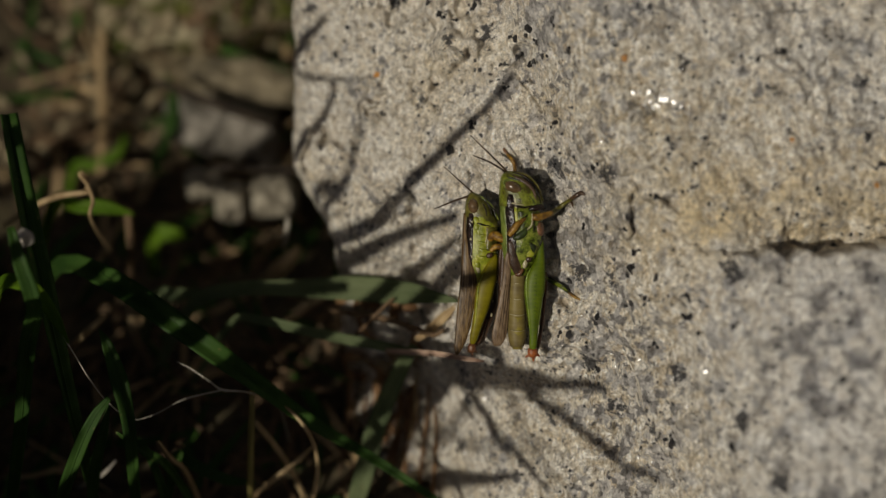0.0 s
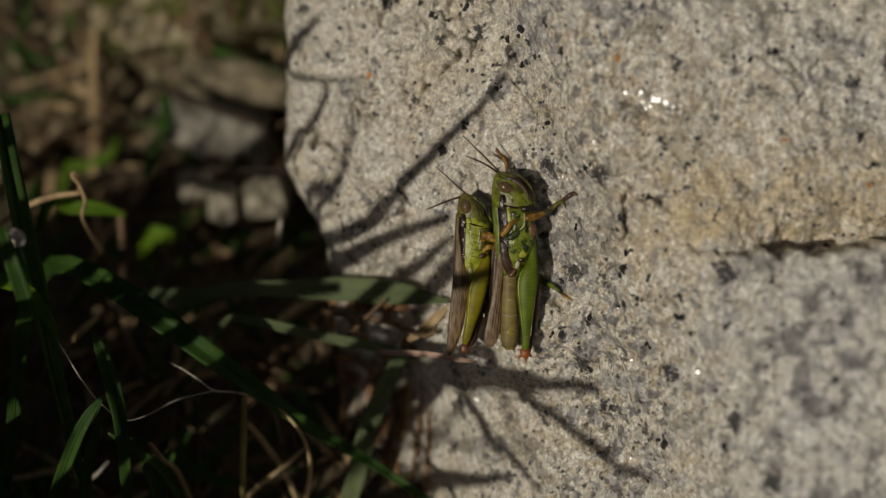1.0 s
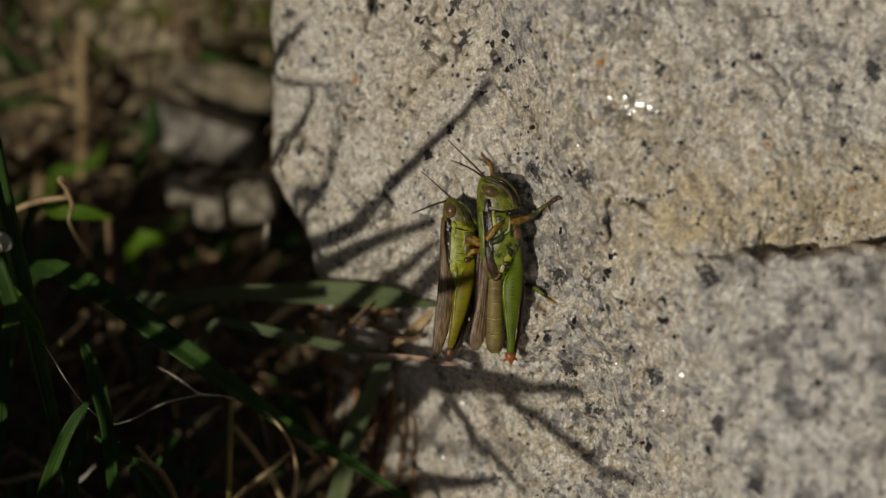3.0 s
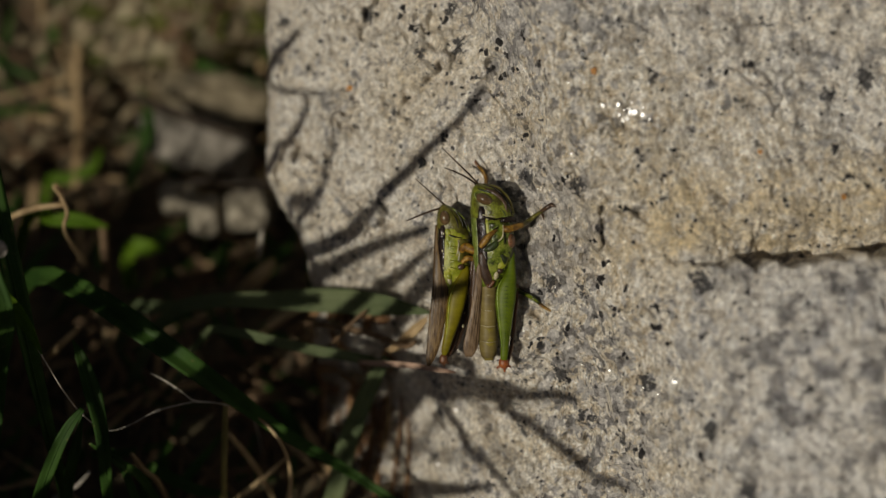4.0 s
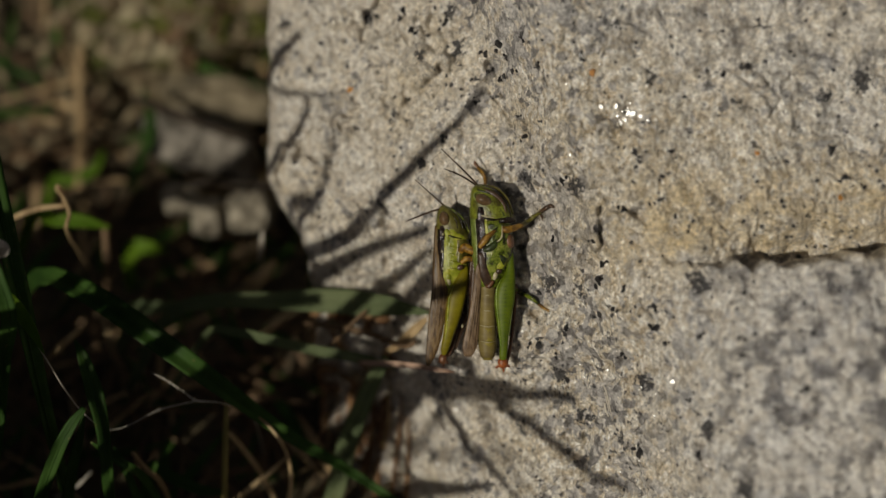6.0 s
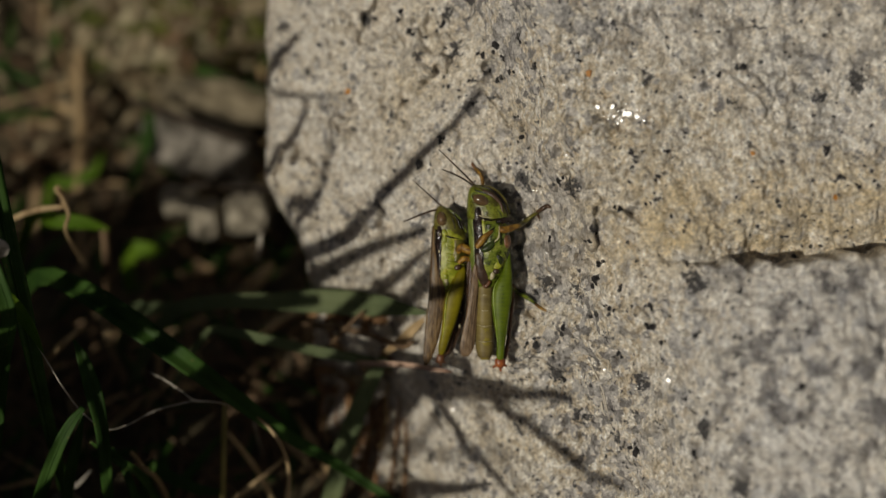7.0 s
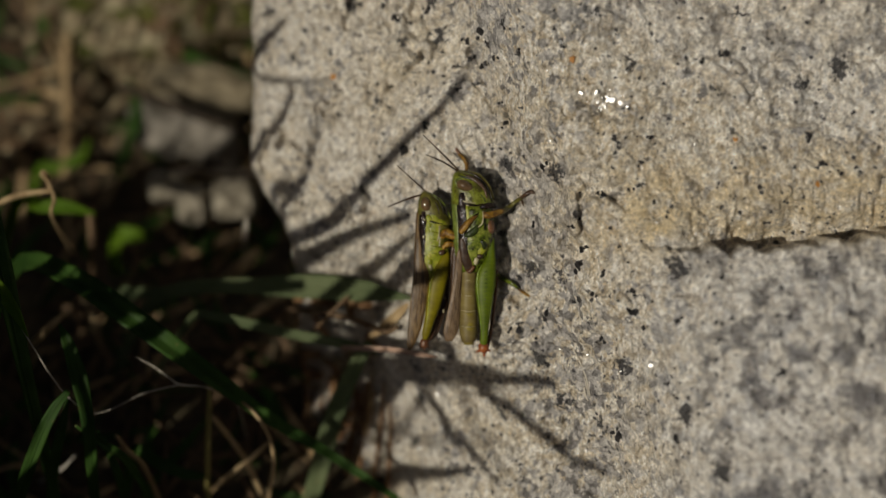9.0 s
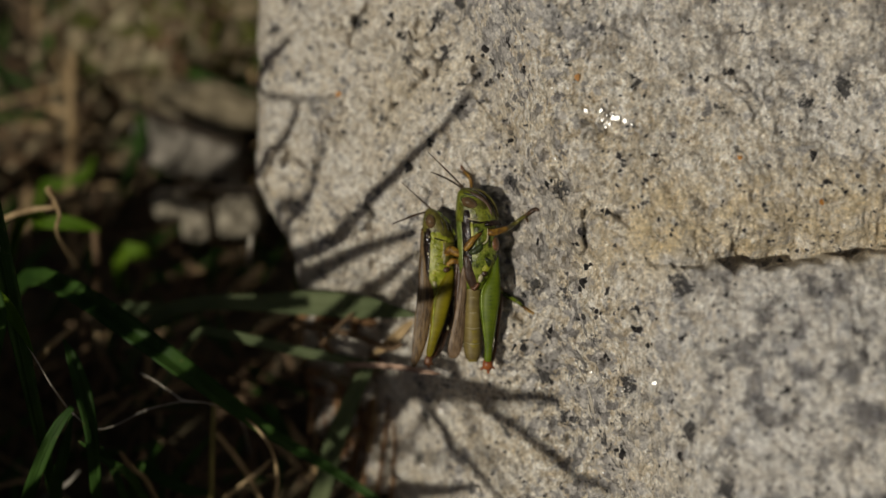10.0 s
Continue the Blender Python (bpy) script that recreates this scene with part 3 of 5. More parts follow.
stalk([(-32.2, -22.4, 2), (-28.4, -23.7, 3), (-25.5, -25.3, 3), (-23.3, -28.0, 3), (-22.2, -30.9, 2), (-22.0, -34.1, 0), (-23.0, -38.8, -4), (-24.2, -45.1, -12)], [0.15, 0.2, 0.25, 0.3, 0.32, 0.36, 0.4, 0.4], STRAW, "curled dry orange-tan grass stem", n=30)
stalk([(-33.0, -45.1, -12), (-32.1, -35.2, -2), (-31.6, -27.3, 1), (-31.3, -20.6, 2)], [0.5, 0.45, 0.5, 0.3], dry("olive_stem", (0.12, 0.1, 0.03), (0.26, 0.22, 0.07)), "upright olive-brown dry stem")
stalk([(-31.6, -27.4, -4), (-29.3, -30.6, -6), (-26.9, -34.6, -8), (-23.8, -42.8, -14)], [0.4, 0.45, 0.45, 0.4], STRAW, "brown straw crossing another stem")
stalk([(-33.6, -40.6, -14), (-29.5, -36.6, -8), (-26.3, -34.1, -6), (-23.1, -31.2, -6)], [0.3, 0.4, 0.4, 0.2], STRAW, "pale straw crossing another stem")
stalk([(-40.0, -44.8, -16), (-41.6, -35.1, -3), (-43.5, -32.4, 0), (-45.2, -29.7, 2)], [0.4, 0.45, 0.4, 0.3], STRAW, "short pale straw in the shade")
stalk([(-66.3, -20.1, -28), (-57.9, -14.7, -8), (-54.3, -11.7, -6)], [0.5, 0.55, 0.4], STRAW, "broken straw piece in the shade")
stalk([(-59.8, -38.4, -14), (-54.8, -35.5, -6), (-52.5, -33.2, -5)], [0.3, 0.3, 0.2], PALE, "pale dry stem bit in the shade")
stalk(leaning([(-13.6, -46.5), (-11.8, -36.9), (-10.4, -29.0), (-9.9, -24.6)]), [0.5, 0.5, 0.45, 0.25], RUSSET, "brown dry stem leaning on the boulder", name="twig", category="twig")
stalk(leaning([(-20.2, -47.0), (-18.4, -36.6), (-17.4, -28.6)]), [0.4, 0.4, 0.25], STRAW, "thin dry stem at the boulder's foot")
stalk(leaning([(-7.8, -46.5), (-7.2, -35.8), (-6.3, -28.6), (-5.9, -22.4)]), [0.35, 0.35, 0.3, 0.2], RUSSET, "brown dry stem leaning on the boulder", name="twig", category="twig")
stalk([(-21.3, -11.3, -14), (-15.6, -11.6, -5), (-10.4, -12.5, -3), (-5.3, -14.2, 0), (-3.5, -13.5, 1)], [0.4, 0.5, 0.5, 0.45, 0.3], TWIG, "brown twig lying against the boulder", name="twig", category="twig")
stalk([(-19.6, -17.4, -14), (-14.7, -12.6, -4), (-12.1, -10.0, -3), (-10.9, -9.0, -3)], [0.3, 0.35, 0.3, 0.2], TWIG, "thin forked twig at the boulder's edge", name="twig", category="twig")
blade([(-7.7, -15.2, -3), (-5.2, -13.3, -2), (-3.3, -11.4, 0), (-1.6, -9.8, 2)], [0.8, 1.5, 1.4, 0.5], STRAW, "pale dead leaf scrap against the boulder", name="dead_leaf", group="", keel=0.3)
blade([(-12.1, -16.8, -3), (-7.8, -16.7, 2), (-4.0, -16.7, 6), (-0.3, -17.2, 8), (2.3, -17.6, 8)], [0.8, 0.9, 0.8, 0.8, 0.3], dry("pinkish_straw", (0.32, 0.2, 0.14), (0.5, 0.36, 0.27)), "pinkish dry grass strip below the insects", name="dry_grass", group="", keel=0.3)
blade([(-59.8, -0.7, 24), (-57.8, 0.2, 30), (-58.7, 1.2, 30)], [1.0, 2.2, 0.8], PALE, "pale withered blade end", name="dry_grass", group="")
stalk([(22.8, -19.4, 18.4), (23.3, -21.3, 18.6), (23.7, -23.2, 18.2)], [0.06, 0.1, 0.05], PALE, "short pale plant fibre on the granite", name="plant_fibre", category="fibre")


# dark strip added where a shadow crosses the grey stone
stalk([(-52.5, 26.6, -46), (-48.2, 24.5, -47), (-39.0, 21.2, -48), (-30.6, 18.1, -49)], [0.6, 0.8, 0.75, 0.4], SHADE_AND_TWIG, "dark strip in place of a shadow across the grey stone", name="twig", category="twig")
stalk([(-47.0, 12.2, -44), (-38.0, 11.6, -43), (-26.5, 11.2, -42)], [0.4, 0.6, 0.5], SHADE_AND_TWIG, "dark twig lying over the pebbles", name="twig", category="twig")
stalk(leaning([(-18.4, -46.0), (-15.4, -34.9), (-14.3, -25.8), (-13.2, -19.6)]), [0.5, 0.55, 0.5, 0.3], RUSSET, "brown dry stem leaning on the boulder", name="twig", category="twig")
stalk(leaning([(-14.9, -46.0), (-11.3, -37.0), (-8.3, -28.8), (-7.7, -20.6)]), [0.35, 0.4, 0.35, 0.2], STRAW, "thin dry stem at the boulder's foot")
for run, thick in (
    ([(-21.4, -46.0), (-19.8, -36.0), (-18.6, -27.0), (-18.2, -21.0)], 0.5),
    ([(-11.4, -46.0), (-10.0, -37.5), (-9.0, -30.0), (-7.6, -25.6)], 0.55),
    ([(-5.6, -46.0), (-5.2, -38.0), (-4.8, -31.0), (-5.0, -25.5)], 0.4),
    ([(-16.0, -46.0), (-13.0, -36.5), (-11.0, -30.0), (-10.4, -23.0)], 0.45),
):
    stalk(leaning(run), [thick, thick * 0.9, thick * 0.8, thick * 0.4], RUSSET, "russet dry stem leaning on the boulder's foot", name="twig", category="twig", group="russet stems")


# ---- unseen tall stand, added to shade the gap ----
def shading_grass():
    bm = bmesh.new()
    rng = random.Random(4)
    up = Vector((0, math.sin(SLOPE), math.cos(SLOPE)))

    def height(p):
        return 34 + math.sin(SLOPE) * p.y + math.cos(SLOPE) * p.z

    def rooted(tip, lean):
        root = tip - up * (height(tip) + 3) + Vector((lean, rng.uniform(-12, 12), 0))
        return root - up * (height(root) + 3)

    lanes = np.array([list(q) for q in SUNLIT], float)
    ray = np.array(SUN)

    def shades(pts, reach):
        """How many sunlit places a strip along pts takes the sun from."""
        run = np.array([list(q) for q in smooth(pts, 36)])
        off = run[:, None] - lanes[None]
        along = off @ ray
        gap = np.linalg.norm(off - along[..., None] * ray, axis=2)
        return int(((gap < reach) & (along > 4)).any(axis=0).sum())

    made = 0
    while made < STAND:
        u = rng.uniform(-104, -72)
        v = rng.triangular(-66, 30, -22)
        w = -16 + 1.72 * (-24 - u) - rng.expovariate(1 / 16.0)
        # the stand is low beside the stones
        across = -44 - u
        if v + 0.24 * across > -3:
            w = min(w, rng.uniform(-80, -40) + 1.72 * across)
        tip = Vector((u, v, w))
        root = rooted(tip, rng.uniform(-14, -2))
        mid = (tip + root) / 2 + Vector((rng.uniform(-9, 0), rng.uniform(-5, 5), 2))
        wide = rng.uniform(2.2, 4.6)
        face = (rng.uniform(-1, -0.2), rng.uniform(-0.6, 0.6), 0.8)
        if shades([root, mid, tip], wide / 2 + 0.7):
            continue
        made += 1
        ribbon(bm, [root, mid, tip], [wide * 0.8, wide, wide * 0.7, 0.4], facing=face, n=6)
    # single unseen blades, added to streak the boulder and the low grass with shade
    for width, far, run in STREAKS:
        pts = []
        for u, v, w in run:
            if u > left_rim(v) + 2 and w < stone_w(u, v) + 2:
                w = stone_w(u, v)
            k = max(far, far + (u + 15) * 1.2)
            pts.append(Vector((u, v, w)) + SUN * k)
        best = None
        for out in range(70):
            root = rooted(pts[0] + Vector((-16 - out, rng.uniform(-45, 45), -10)), -6)
            half = (pts[0] + root) / 2 + Vector((-10, 0, 6))
            cost = shades([root, half, pts[0]], width / 2 + 0.6)
            if best is None or cost < best[0]:
                best = cost, root, half
            if not cost:
                break
        _, root, half = best
        taper = [width * (1 - 0.6 * i / (len(pts) - 1)) for i in range(len(pts))]
        ribbon(bm, [root, half, *pts], [width, width, *taper], facing=SUN, n=22, keel=0.05)
    return tagged(rigid("shading_grass", bm, GRASS, (-90, -50, -10)), "unseen stand of tall green grass added to shade the gap and boulder", "grass", kind="stuff")


STAND = 240
# places on the low grass and litter that the sun reaches through the stand
ON_LOW_BLADES = [
    (-56.8, -34.6, 9), (-54.4, -29, 12), (-53, -26.6, 12.5), (-51.2, -23.6, 13), (-47.6, -33.9, 8), (-54.4, -32.7, 5), (-43.4, -11.7, 7), (-41.6, -12.9, 7),
    (-39.3, -14.5, 7.5), (-35, -17.3, 8), (-23.4, -26.4, 3), (-18.2, -29.8, 0), (-14.6, -32.2, -2),
]
ON_LONG_BLADES = [
    (-11, -34.6, -2), (-44.5, -32.5, 5), (-55.6, -10.8, 22), (-57.8, 4.7, -17), (-55.1, 4.5, -17), (-12.2, -7.9, -5), (-4.9, -8.7, 0), (-26.5, -13.2, -4),
    (-20.2, -14.8, -4), (-10.9, -16.3, -3), (-40.4, -18.6, 4), (-54.2, -17.3, 14), (-22.8, -28.8, 3), (-31.6, -24.8, 1),
]
ON_THE_BOULDER = [
    (-16.1, -7.6, -7), (-2.9, -30, -9), (14.3, -31.5, 8), (11.9, -24.4, 6), (17.3, -25.6, 10), (-11.1, 15.9, 1), (-19, 26.3, -4), (-6.9, 19.8, 3),
    (-6.9, 31.4, 3), (-12.1, -3.3, -3), (-7.8, 1.7, 3), (-19, 1.8, -4),
]
BEHIND = [
    (-49.2, 0.5, -39), (-39.7, 5.9, -44), (-32, 6.6, -42), (-44.8, 19.8, -52), (-39.7, 17.7, -52), (-35.5, 20.4, -53), (-44, 9.3, -46), (-37.4, 26, -55),
    (-43.7, 26.5, -55), (-55.6, 14.2, -58), (-59, 29.4, -60), (-67.5, 12.2, -54), (-64.9, 12.6, -54), (-62, 14, -54), (-64.2, 22.5, -58), (-64.8, 29.4, -60),
    (-64.7, 35, -61),
]
SUNLIT = ON_LOW_BLADES + ON_LONG_BLADES + ON_THE_BOULDER + BEHIND
HIGH_SHADES = [
    (2.6, 108, [(-17.5, 0.4, -4), (-7.8, 8.5, 3), (-0.3, 15.1, 8), (6.6, 22.9, 11)]),
    (3.4, 112, [(-21, -5, -9), (-17.9, -3.5, -8), (-10.3, 0.1, 1), (-1.1, 3.2, 7)]),
    (2.4, 112, [(-12, -7.8, -6), (-8, -5.4, -4), (-4.9, -2.8, 3), (-1.1, 0.1, 7)]),
    (2.8, 140, [(-28.4, 26.8, -10), (-24.3, 30.1, -8), (-20.8, 33, -6)]),
    (1.3, 130, [(-29.9, 24.4, -12), (-25.7, 24.2, -9), (-20.7, 23.6, -6), (-15, 23.1, -2)]),
    (2.2, 150, [(-27, 11.5, -10), (-24.5, 14.5, -8), (-21.8, 17.8, -6), (-20.1, 20.9, -5), (-20.2, 23.4, -5)]),
]
FOOT_SHADES = [
    (1.5, 165, [(-20.5, 4.5, -6), (-19, 7.5, -5), (-16.5, 12.7, -3), (-15.3, 17.7, -2), (-14.6, 22.3, -2)]),
    (1.8, 200, [(-23.5, 3.2, -9), (-20, 6.4, -6), (-16.9, 8.7, -3)]),
    (5.4, 112, [(-16, -20.6, -20), (-12.8, -20.6, -18), (-2.9, -20.2, -7), (7.8, -20.3, 6), (12.5, -20.4, 9)]),
    (3.4, 112, [(-2.9, -20.6, -7), (7.8, -20.9, 6), (13.5, -20.8, 9), (19.5, -20.8, 13)]),
    (2.3, 108, [(0, -17, -2), (6.9, -21.2, 4), (14.3, -25.7, 8), (20.4, -30.8, 13), (25.9, -33.8, 17)]),
]
GAP_SHADES = [
    (2.2, 108, [(-3, -18, -6), (0.5, -23, -3), (4.6, -28.9, 2), (9.1, -33.7, 4), (11.5, -36.6, 6)]),
    (3.2, 112, [(-5, -37.6, -12), (-0.3, -36, -4), (7.1, -34.5, 3)]),
    (2.2, 112, [(-18.5, -18.6, -19), (-19, -28.8, -23), (-20.4, -40.6, -24)]),
    (1.2, 112, [(-11, -19.3, -15), (-11.6, -27, -18), (-12.6, -36, -20)]),
    (3.2, 112, [(-7, -7, 8), (-1.5, -6.3, 13.5), (1.5, -5.6, 14.5), (4, -4.6, 15)]),
    (4.2, 112, [(-39.4, -9, -12), (-28.7, -8.1, -9), (-18.1, -7.4, -7)]),
    (2.4, 112, [(-19.5, -12.9, -12), (-10.6, -13.1, -6), (-3.3, -13.2, 0)]),
]
FAR_SHADES = [
    (3.5, 112, [(-21.3, -18.3, -14), (-14.1, -17.1, -8), (-3.7, -18, -2)]),
    (3, 112, [(-14.1, -18.4, -8), (0.5, -18.6, 2), (10.8, -19.2, 8)]),
    (2.6, 112, [(-46.9, -36, 6), (-47.2, -27, 12), (-48.6, -20.5, 13), (-50, -16, 13)]),
    (1.3, 250, [(0, -24.5, -3), (9, -30, 4), (15, -38, 8)]),
    (1.4, 250, [(-9, -32.5, -17), (0, -31, -3), (12, -29, 7)]),
    (3.6, 112, [(-55.6, -30, 6), (-56.4, -20, 12), (-57.6, -6.1, 20), (-60, 5.5, 20)]),
]
STREAKS = HIGH_SHADES + FOOT_SHADES + GAP_SHADES + FAR_SHADES
shading_grass()


# ---- litter ----
def litter(name, material, count, seed, label, thick):
    """Scattered dead stems and short blades on the soil of the gap."""
    bm = bmesh.new()
    rng = random.Random(seed)
    for _ in range(count):
        u, v = rng.uniform(-82, -16), rng.uniform(-48, 62)
        w = soil_w(u, v) + rng.uniform(0, 2)
        q = rng.uniform(0, 6.28)
        d = Vector((math.cos(q), math.sin(q), rng.uniform(-0.2, 0.5) - 0.5 * math.sin(q))) * rng.uniform(3, 10)
        p = Vector((u, v, w))
        ribbon(bm, [p - d, p + Vector((rng.uniform(-1, 1), rng.uniform(-1, 1), 0.8)), p + d], [thick * 0.6, thick * rng.uniform(0.6, 1.4), 0.2],
               facing=(rng.uniform(-0.5, 0.5), rng.uniform(-0.5, 0.5), 1), n=5)
    return tagged(rigid(name, bm, material, (-45, 0, -40)), label, "litter", kind="stuff")


litter("dead_straw", STRAW, 70, 1, "scattered dead straw on dark soil", 1.2)
litter("brown_litter", TWIG, 300, 2, "scattered brown plant litter on dark soil", 1.0)
def leaf_crumbs():
    """Pale scraps of dead leaf between the stones."""
    bm = bmesh.new()
    rng = random.Random(9)
    for _ in range(170):
        u, v = rng.uniform(-92, -34), rng.uniform(12, 66)
        p = Vector((u, v, soil_w(u, v) + rng.uniform(0.5, 4)))
        a = Vector((rng.uniform(-1, 1), rng.uniform(-1, 1), rng.uniform(-0.5, 0.5))).normalized() * rng.uniform(0.8, 2.4)
        ribbon(bm, [p - a, p + Vector((0, 0, 0.5)), p + a], [0.6, rng.uniform(1.2, 2.8), 0.5], facing=(rng.uniform(-0.7, 0.5), rng.uniform(-0.5, 0.5), 1), n=4, keel=0.3)
    return tagged(rigid("leaf_crumbs", bm, DEAD_LEAF, (-60, 30, -60)), "pale crumbs of dead leaves on the soil", "litter", kind="stuff")


leaf_crumbs()


def cover(name, host, material, count, seed, size, label, category, within=None):
    """Scraps that lie on a stone's upper side, each on its own patch of it."""
    bm = bmesh.new()
    rng = random.Random(seed)
    seats = [v for v in host.data.vertices if v.normal.z > 0.1 and (within is None or (within[0] < v.co.x < within[1] and within[2] < v.co.y < within[3]))]
    for _ in range(count):
        seat = rng.choice(seats)
        n = Vector(seat.normal)
        p = Vector(seat.co) * 1000 + n * 0.5
        a = n.orthogonal().normalized()
        a = (Matrix.Rotation(rng.uniform(0, 6.28), 3, n) @ a) * size * rng.uniform(0.4, 1.2)
        ribbon(bm, [p - a, p + n * rng.uniform(0.2, 1.2), p + a + n * rng.uniform(-0.2, 0.8)], [size * 0.2, size * rng.uniform(0.4, 1.0), size * 0.15], facing=n + Vector((rng.uniform(-0.4, 0.4), rng.uniform(-0.4, 0.4), 0)), n=4, keel=0.25)
    for v in bm.verts:
        v.co *= 0.001
    ob = new(name, finish(bm, name, material))
    ob.matrix_world = host.matrix_world.copy()
    return tagged(ob, label, category, kind="stuff")


cover("leaf_scraps", big, DEAD_LEAF, 150, 21, 3.2, "pale dead leaf scraps lying on the mossy stone", "litter")
cover("dark_scraps", big, TWIG, 60, 22, 3.6, "dark rotting leaf scraps on the mossy stone", "litter")
cover("moss_tufts", big, MOSS, 120, 23, 3.0, "dull green moss tufts on the tan stone", "moss")
cover("foot_litter", rock, RUSSET, 46, 31, 2.4, "brown dry scraps caught on the boulder's foot", "litter", (-0.042, -0.027, -0.024, 0.001))
cover("pale_foot_litter", rock, DEAD_LEAF, 26, 32, 2.0, "pale dry scraps caught on the boulder's foot", "litter", (-0.042, -0.027, -0.022, 0.001))
litter("low_grass", GRASS, 90, 3, "short green grass growing among the litter", 1.6)



# ---- the grasshoppers ----
GRID = 0.0779      # millimetres to a step of the body plans below


class Insect:
    """A grasshopper that clings head-up, its back to the left; plans run x to the right and y down."""

    def __init__(self, x, y, place, label):
        self.x, self.y, self.at0 = x, y, Vector(place)
        self.top = new("grasshopper")
        self.base = Vector(place) + Vector((2, -14, -4))
        self.top.matrix_world = Matrix.Translation(at(*self.base)) @ TURN
        tagged(self.top, label, "grasshopper", "grasshoppers on the boulder")

    def p(self, x, y, w=0.0):
        v = -(y - self.y) * GRID
        return self.at0 + Vector(((x - self.x) * GRID, v, w + 0.07 * v))

    def on(self, x, y, lift):
        """A place that stands lift millimetres over the stone."""
        q = self.p(x, y)
        return x, y, stone_surface(q.x, q.y) + lift - q.z

    def add(self, name, bm, material, label="", parent=None):
        return part(name, bm, material, parent or self.top, self.base, label)

    def rings(self, rows, n, a0=0.0, a1=360.0, sides=28, swell=0.0, closed=True):
        """Rings across the body: rows of y, left x, right x, half depth, middle depth."""
        rows = np.array(rows, float)
        ys = np.linspace(rows[0, 0], rows[-1, 0], n)
        out = []
        for y in ys:
            x0, x1, d, m = (float(np.interp(y, rows[:, 0], rows[:, c])) for c in (1, 2, 3, 4))
            cx, rx = (x0 + x1) / 2, (x1 - x0) / 2 + swell / GRID
            ring = []
            for j in range(sides if closed else sides + 1):
                q = radians(a0 + (a1 - a0) * j / sides)
                c, s = math.cos(q), math.sin(q)
                c, s = math.copysign(abs(c) ** 0.85, c), math.copysign(abs(s) ** 0.85, s)
                ring.append(self.p(cx + rx * c, y, m + (d + swell) * s))
            out.append(ring)
        return out

    def body(self, name, rows, material, label="", n=24, rounded=True):
        bm = bmesh.new()
        rings = self.rings(rows, n)
        if rounded:
            for ring, f in ((0, 0.55), (1, 0.86), (-1, 0.55), (-2, 0.86)):
                c = sum(rings[ring], Vector()) / len(rings[ring])
                rings[ring] = [c + (q - c) * f for q in rings[ring]]
        skin(bm, rings)
        return self.add(name, bm, material, label)

    def band(self, name, rows, a0, a1, material, label, lift=0.05, n=18):
        """A strip that lies on the body between two bearings."""
        bm = bmesh.new()
        outer = self.rings(rows, n, a0, a1, 6, lift, False)
        inner = self.rings(rows, n, a0, a1, 6, -0.1, False)
        skin(bm, [o + i[::-1] for o, i in zip(outer, inner)])
        return self.add(name, bm, material, label)

    def limb(self, name, pts, half, material, label="", deep=0.85, n=18, sides=12, parent=None):
        bm = bmesh.new()
        c = smooth([self.p(*q) for q in pts], n)
        h = spread(half, n)
        rings = []
        for i, p in enumerate(c):
            t = (c[min(i + 1, n)] - c[max(i - 1, 0)]).normalized()
            a = t.cross(Vector((0, 0, 1))).normalized()
            b = a.cross(t)
            rings.append([p + h[i] * (math.cos(q) * a + deep * math.sin(q) * b) for q in (2 * math.pi * j / sides for j in range(sides))])
        skin(bm, rings)
        return self.add(name, bm, material, label, parent)

    def ball(self, name, x, y, w, hx, hy, hw, turn, material, label="", parent=None):
        bm = bmesh.new()
        bmesh.ops.create_uvsphere(bm, u_segments=24, v_segments=14, radius=1)
        rot = Matrix.Rotation(radians(turn), 3, "Z")
        for q in bm.verts:
            q.co = self.p(x, y, w) + rot @ Vector((q.co.x * hx, q.co.y * hy, q.co.z * hw))
        return self.add(name, bm, material, label, parent)


def ribbed(name, a, b, pale, period, through=0.0):
    """Chitin with fine cross ribs."""
    m = Mat(name, 0.5, 0.25)
    n = m.noise(420, 4)
    c = m.ramp(n.outputs["Fac"], [(0.35, a), (0.65, b)])
    w = m.node("ShaderNodeTexWave", bands_direction="Y")
    w.inputs["Scale"].default_value = 0.314 / period
    w.inputs["Distortion"].default_value = 3.0
    w.inputs["Detail"].default_value = 2.0
    w.inputs["Detail Scale"].default_value = 0.6
    m.link(m.coord, w.inputs["Vector"])
    c = m.mix(m.ramp(w.outputs["Fac"], [(0.6, 0.0), (1.0, 0.16)]), c, pale)
    m.colour(c)
    m.add_bump(w.outputs["Fac"], 0.1, 0.00006)
    return m.mat


GREEN = chitin("green_chitin", [(0.36, (0.03, 0.035, 0.005)), (0.5, (0.105, 0.145, 0.012)), (0.7, (0.23, 0.26, 0.04))], 700, 0.24)
HEAD_GREEN = chitin("head_chitin", [(0.3, (0.055, 0.05, 0.01)), (0.44, (0.115, 0.125, 0.012)), (0.66, (0.185, 0.215, 0.022)), (0.8, (0.28, 0.29, 0.055))], 800, 0.3)
LIME = chitin("lime_chitin", [(0.3, (0.17, 0.2, 0.008)), (0.5, (0.27, 0.3, 0.016)), (0.75, (0.42, 0.41, 0.06))], 900)
PALE_GREEN = chitin("pale_green_chitin", [(0.3, (0.10, 0.14, 0.02)), (0.7, (0.22, 0.27, 0.06))], 700)
OLIVE = chitin("olive_chitin", [(0.3, (0.05, 0.042, 0.008)), (0.5, (0.11, 0.105, 0.014)), (0.75, (0.19, 0.16, 0.04))], 900)
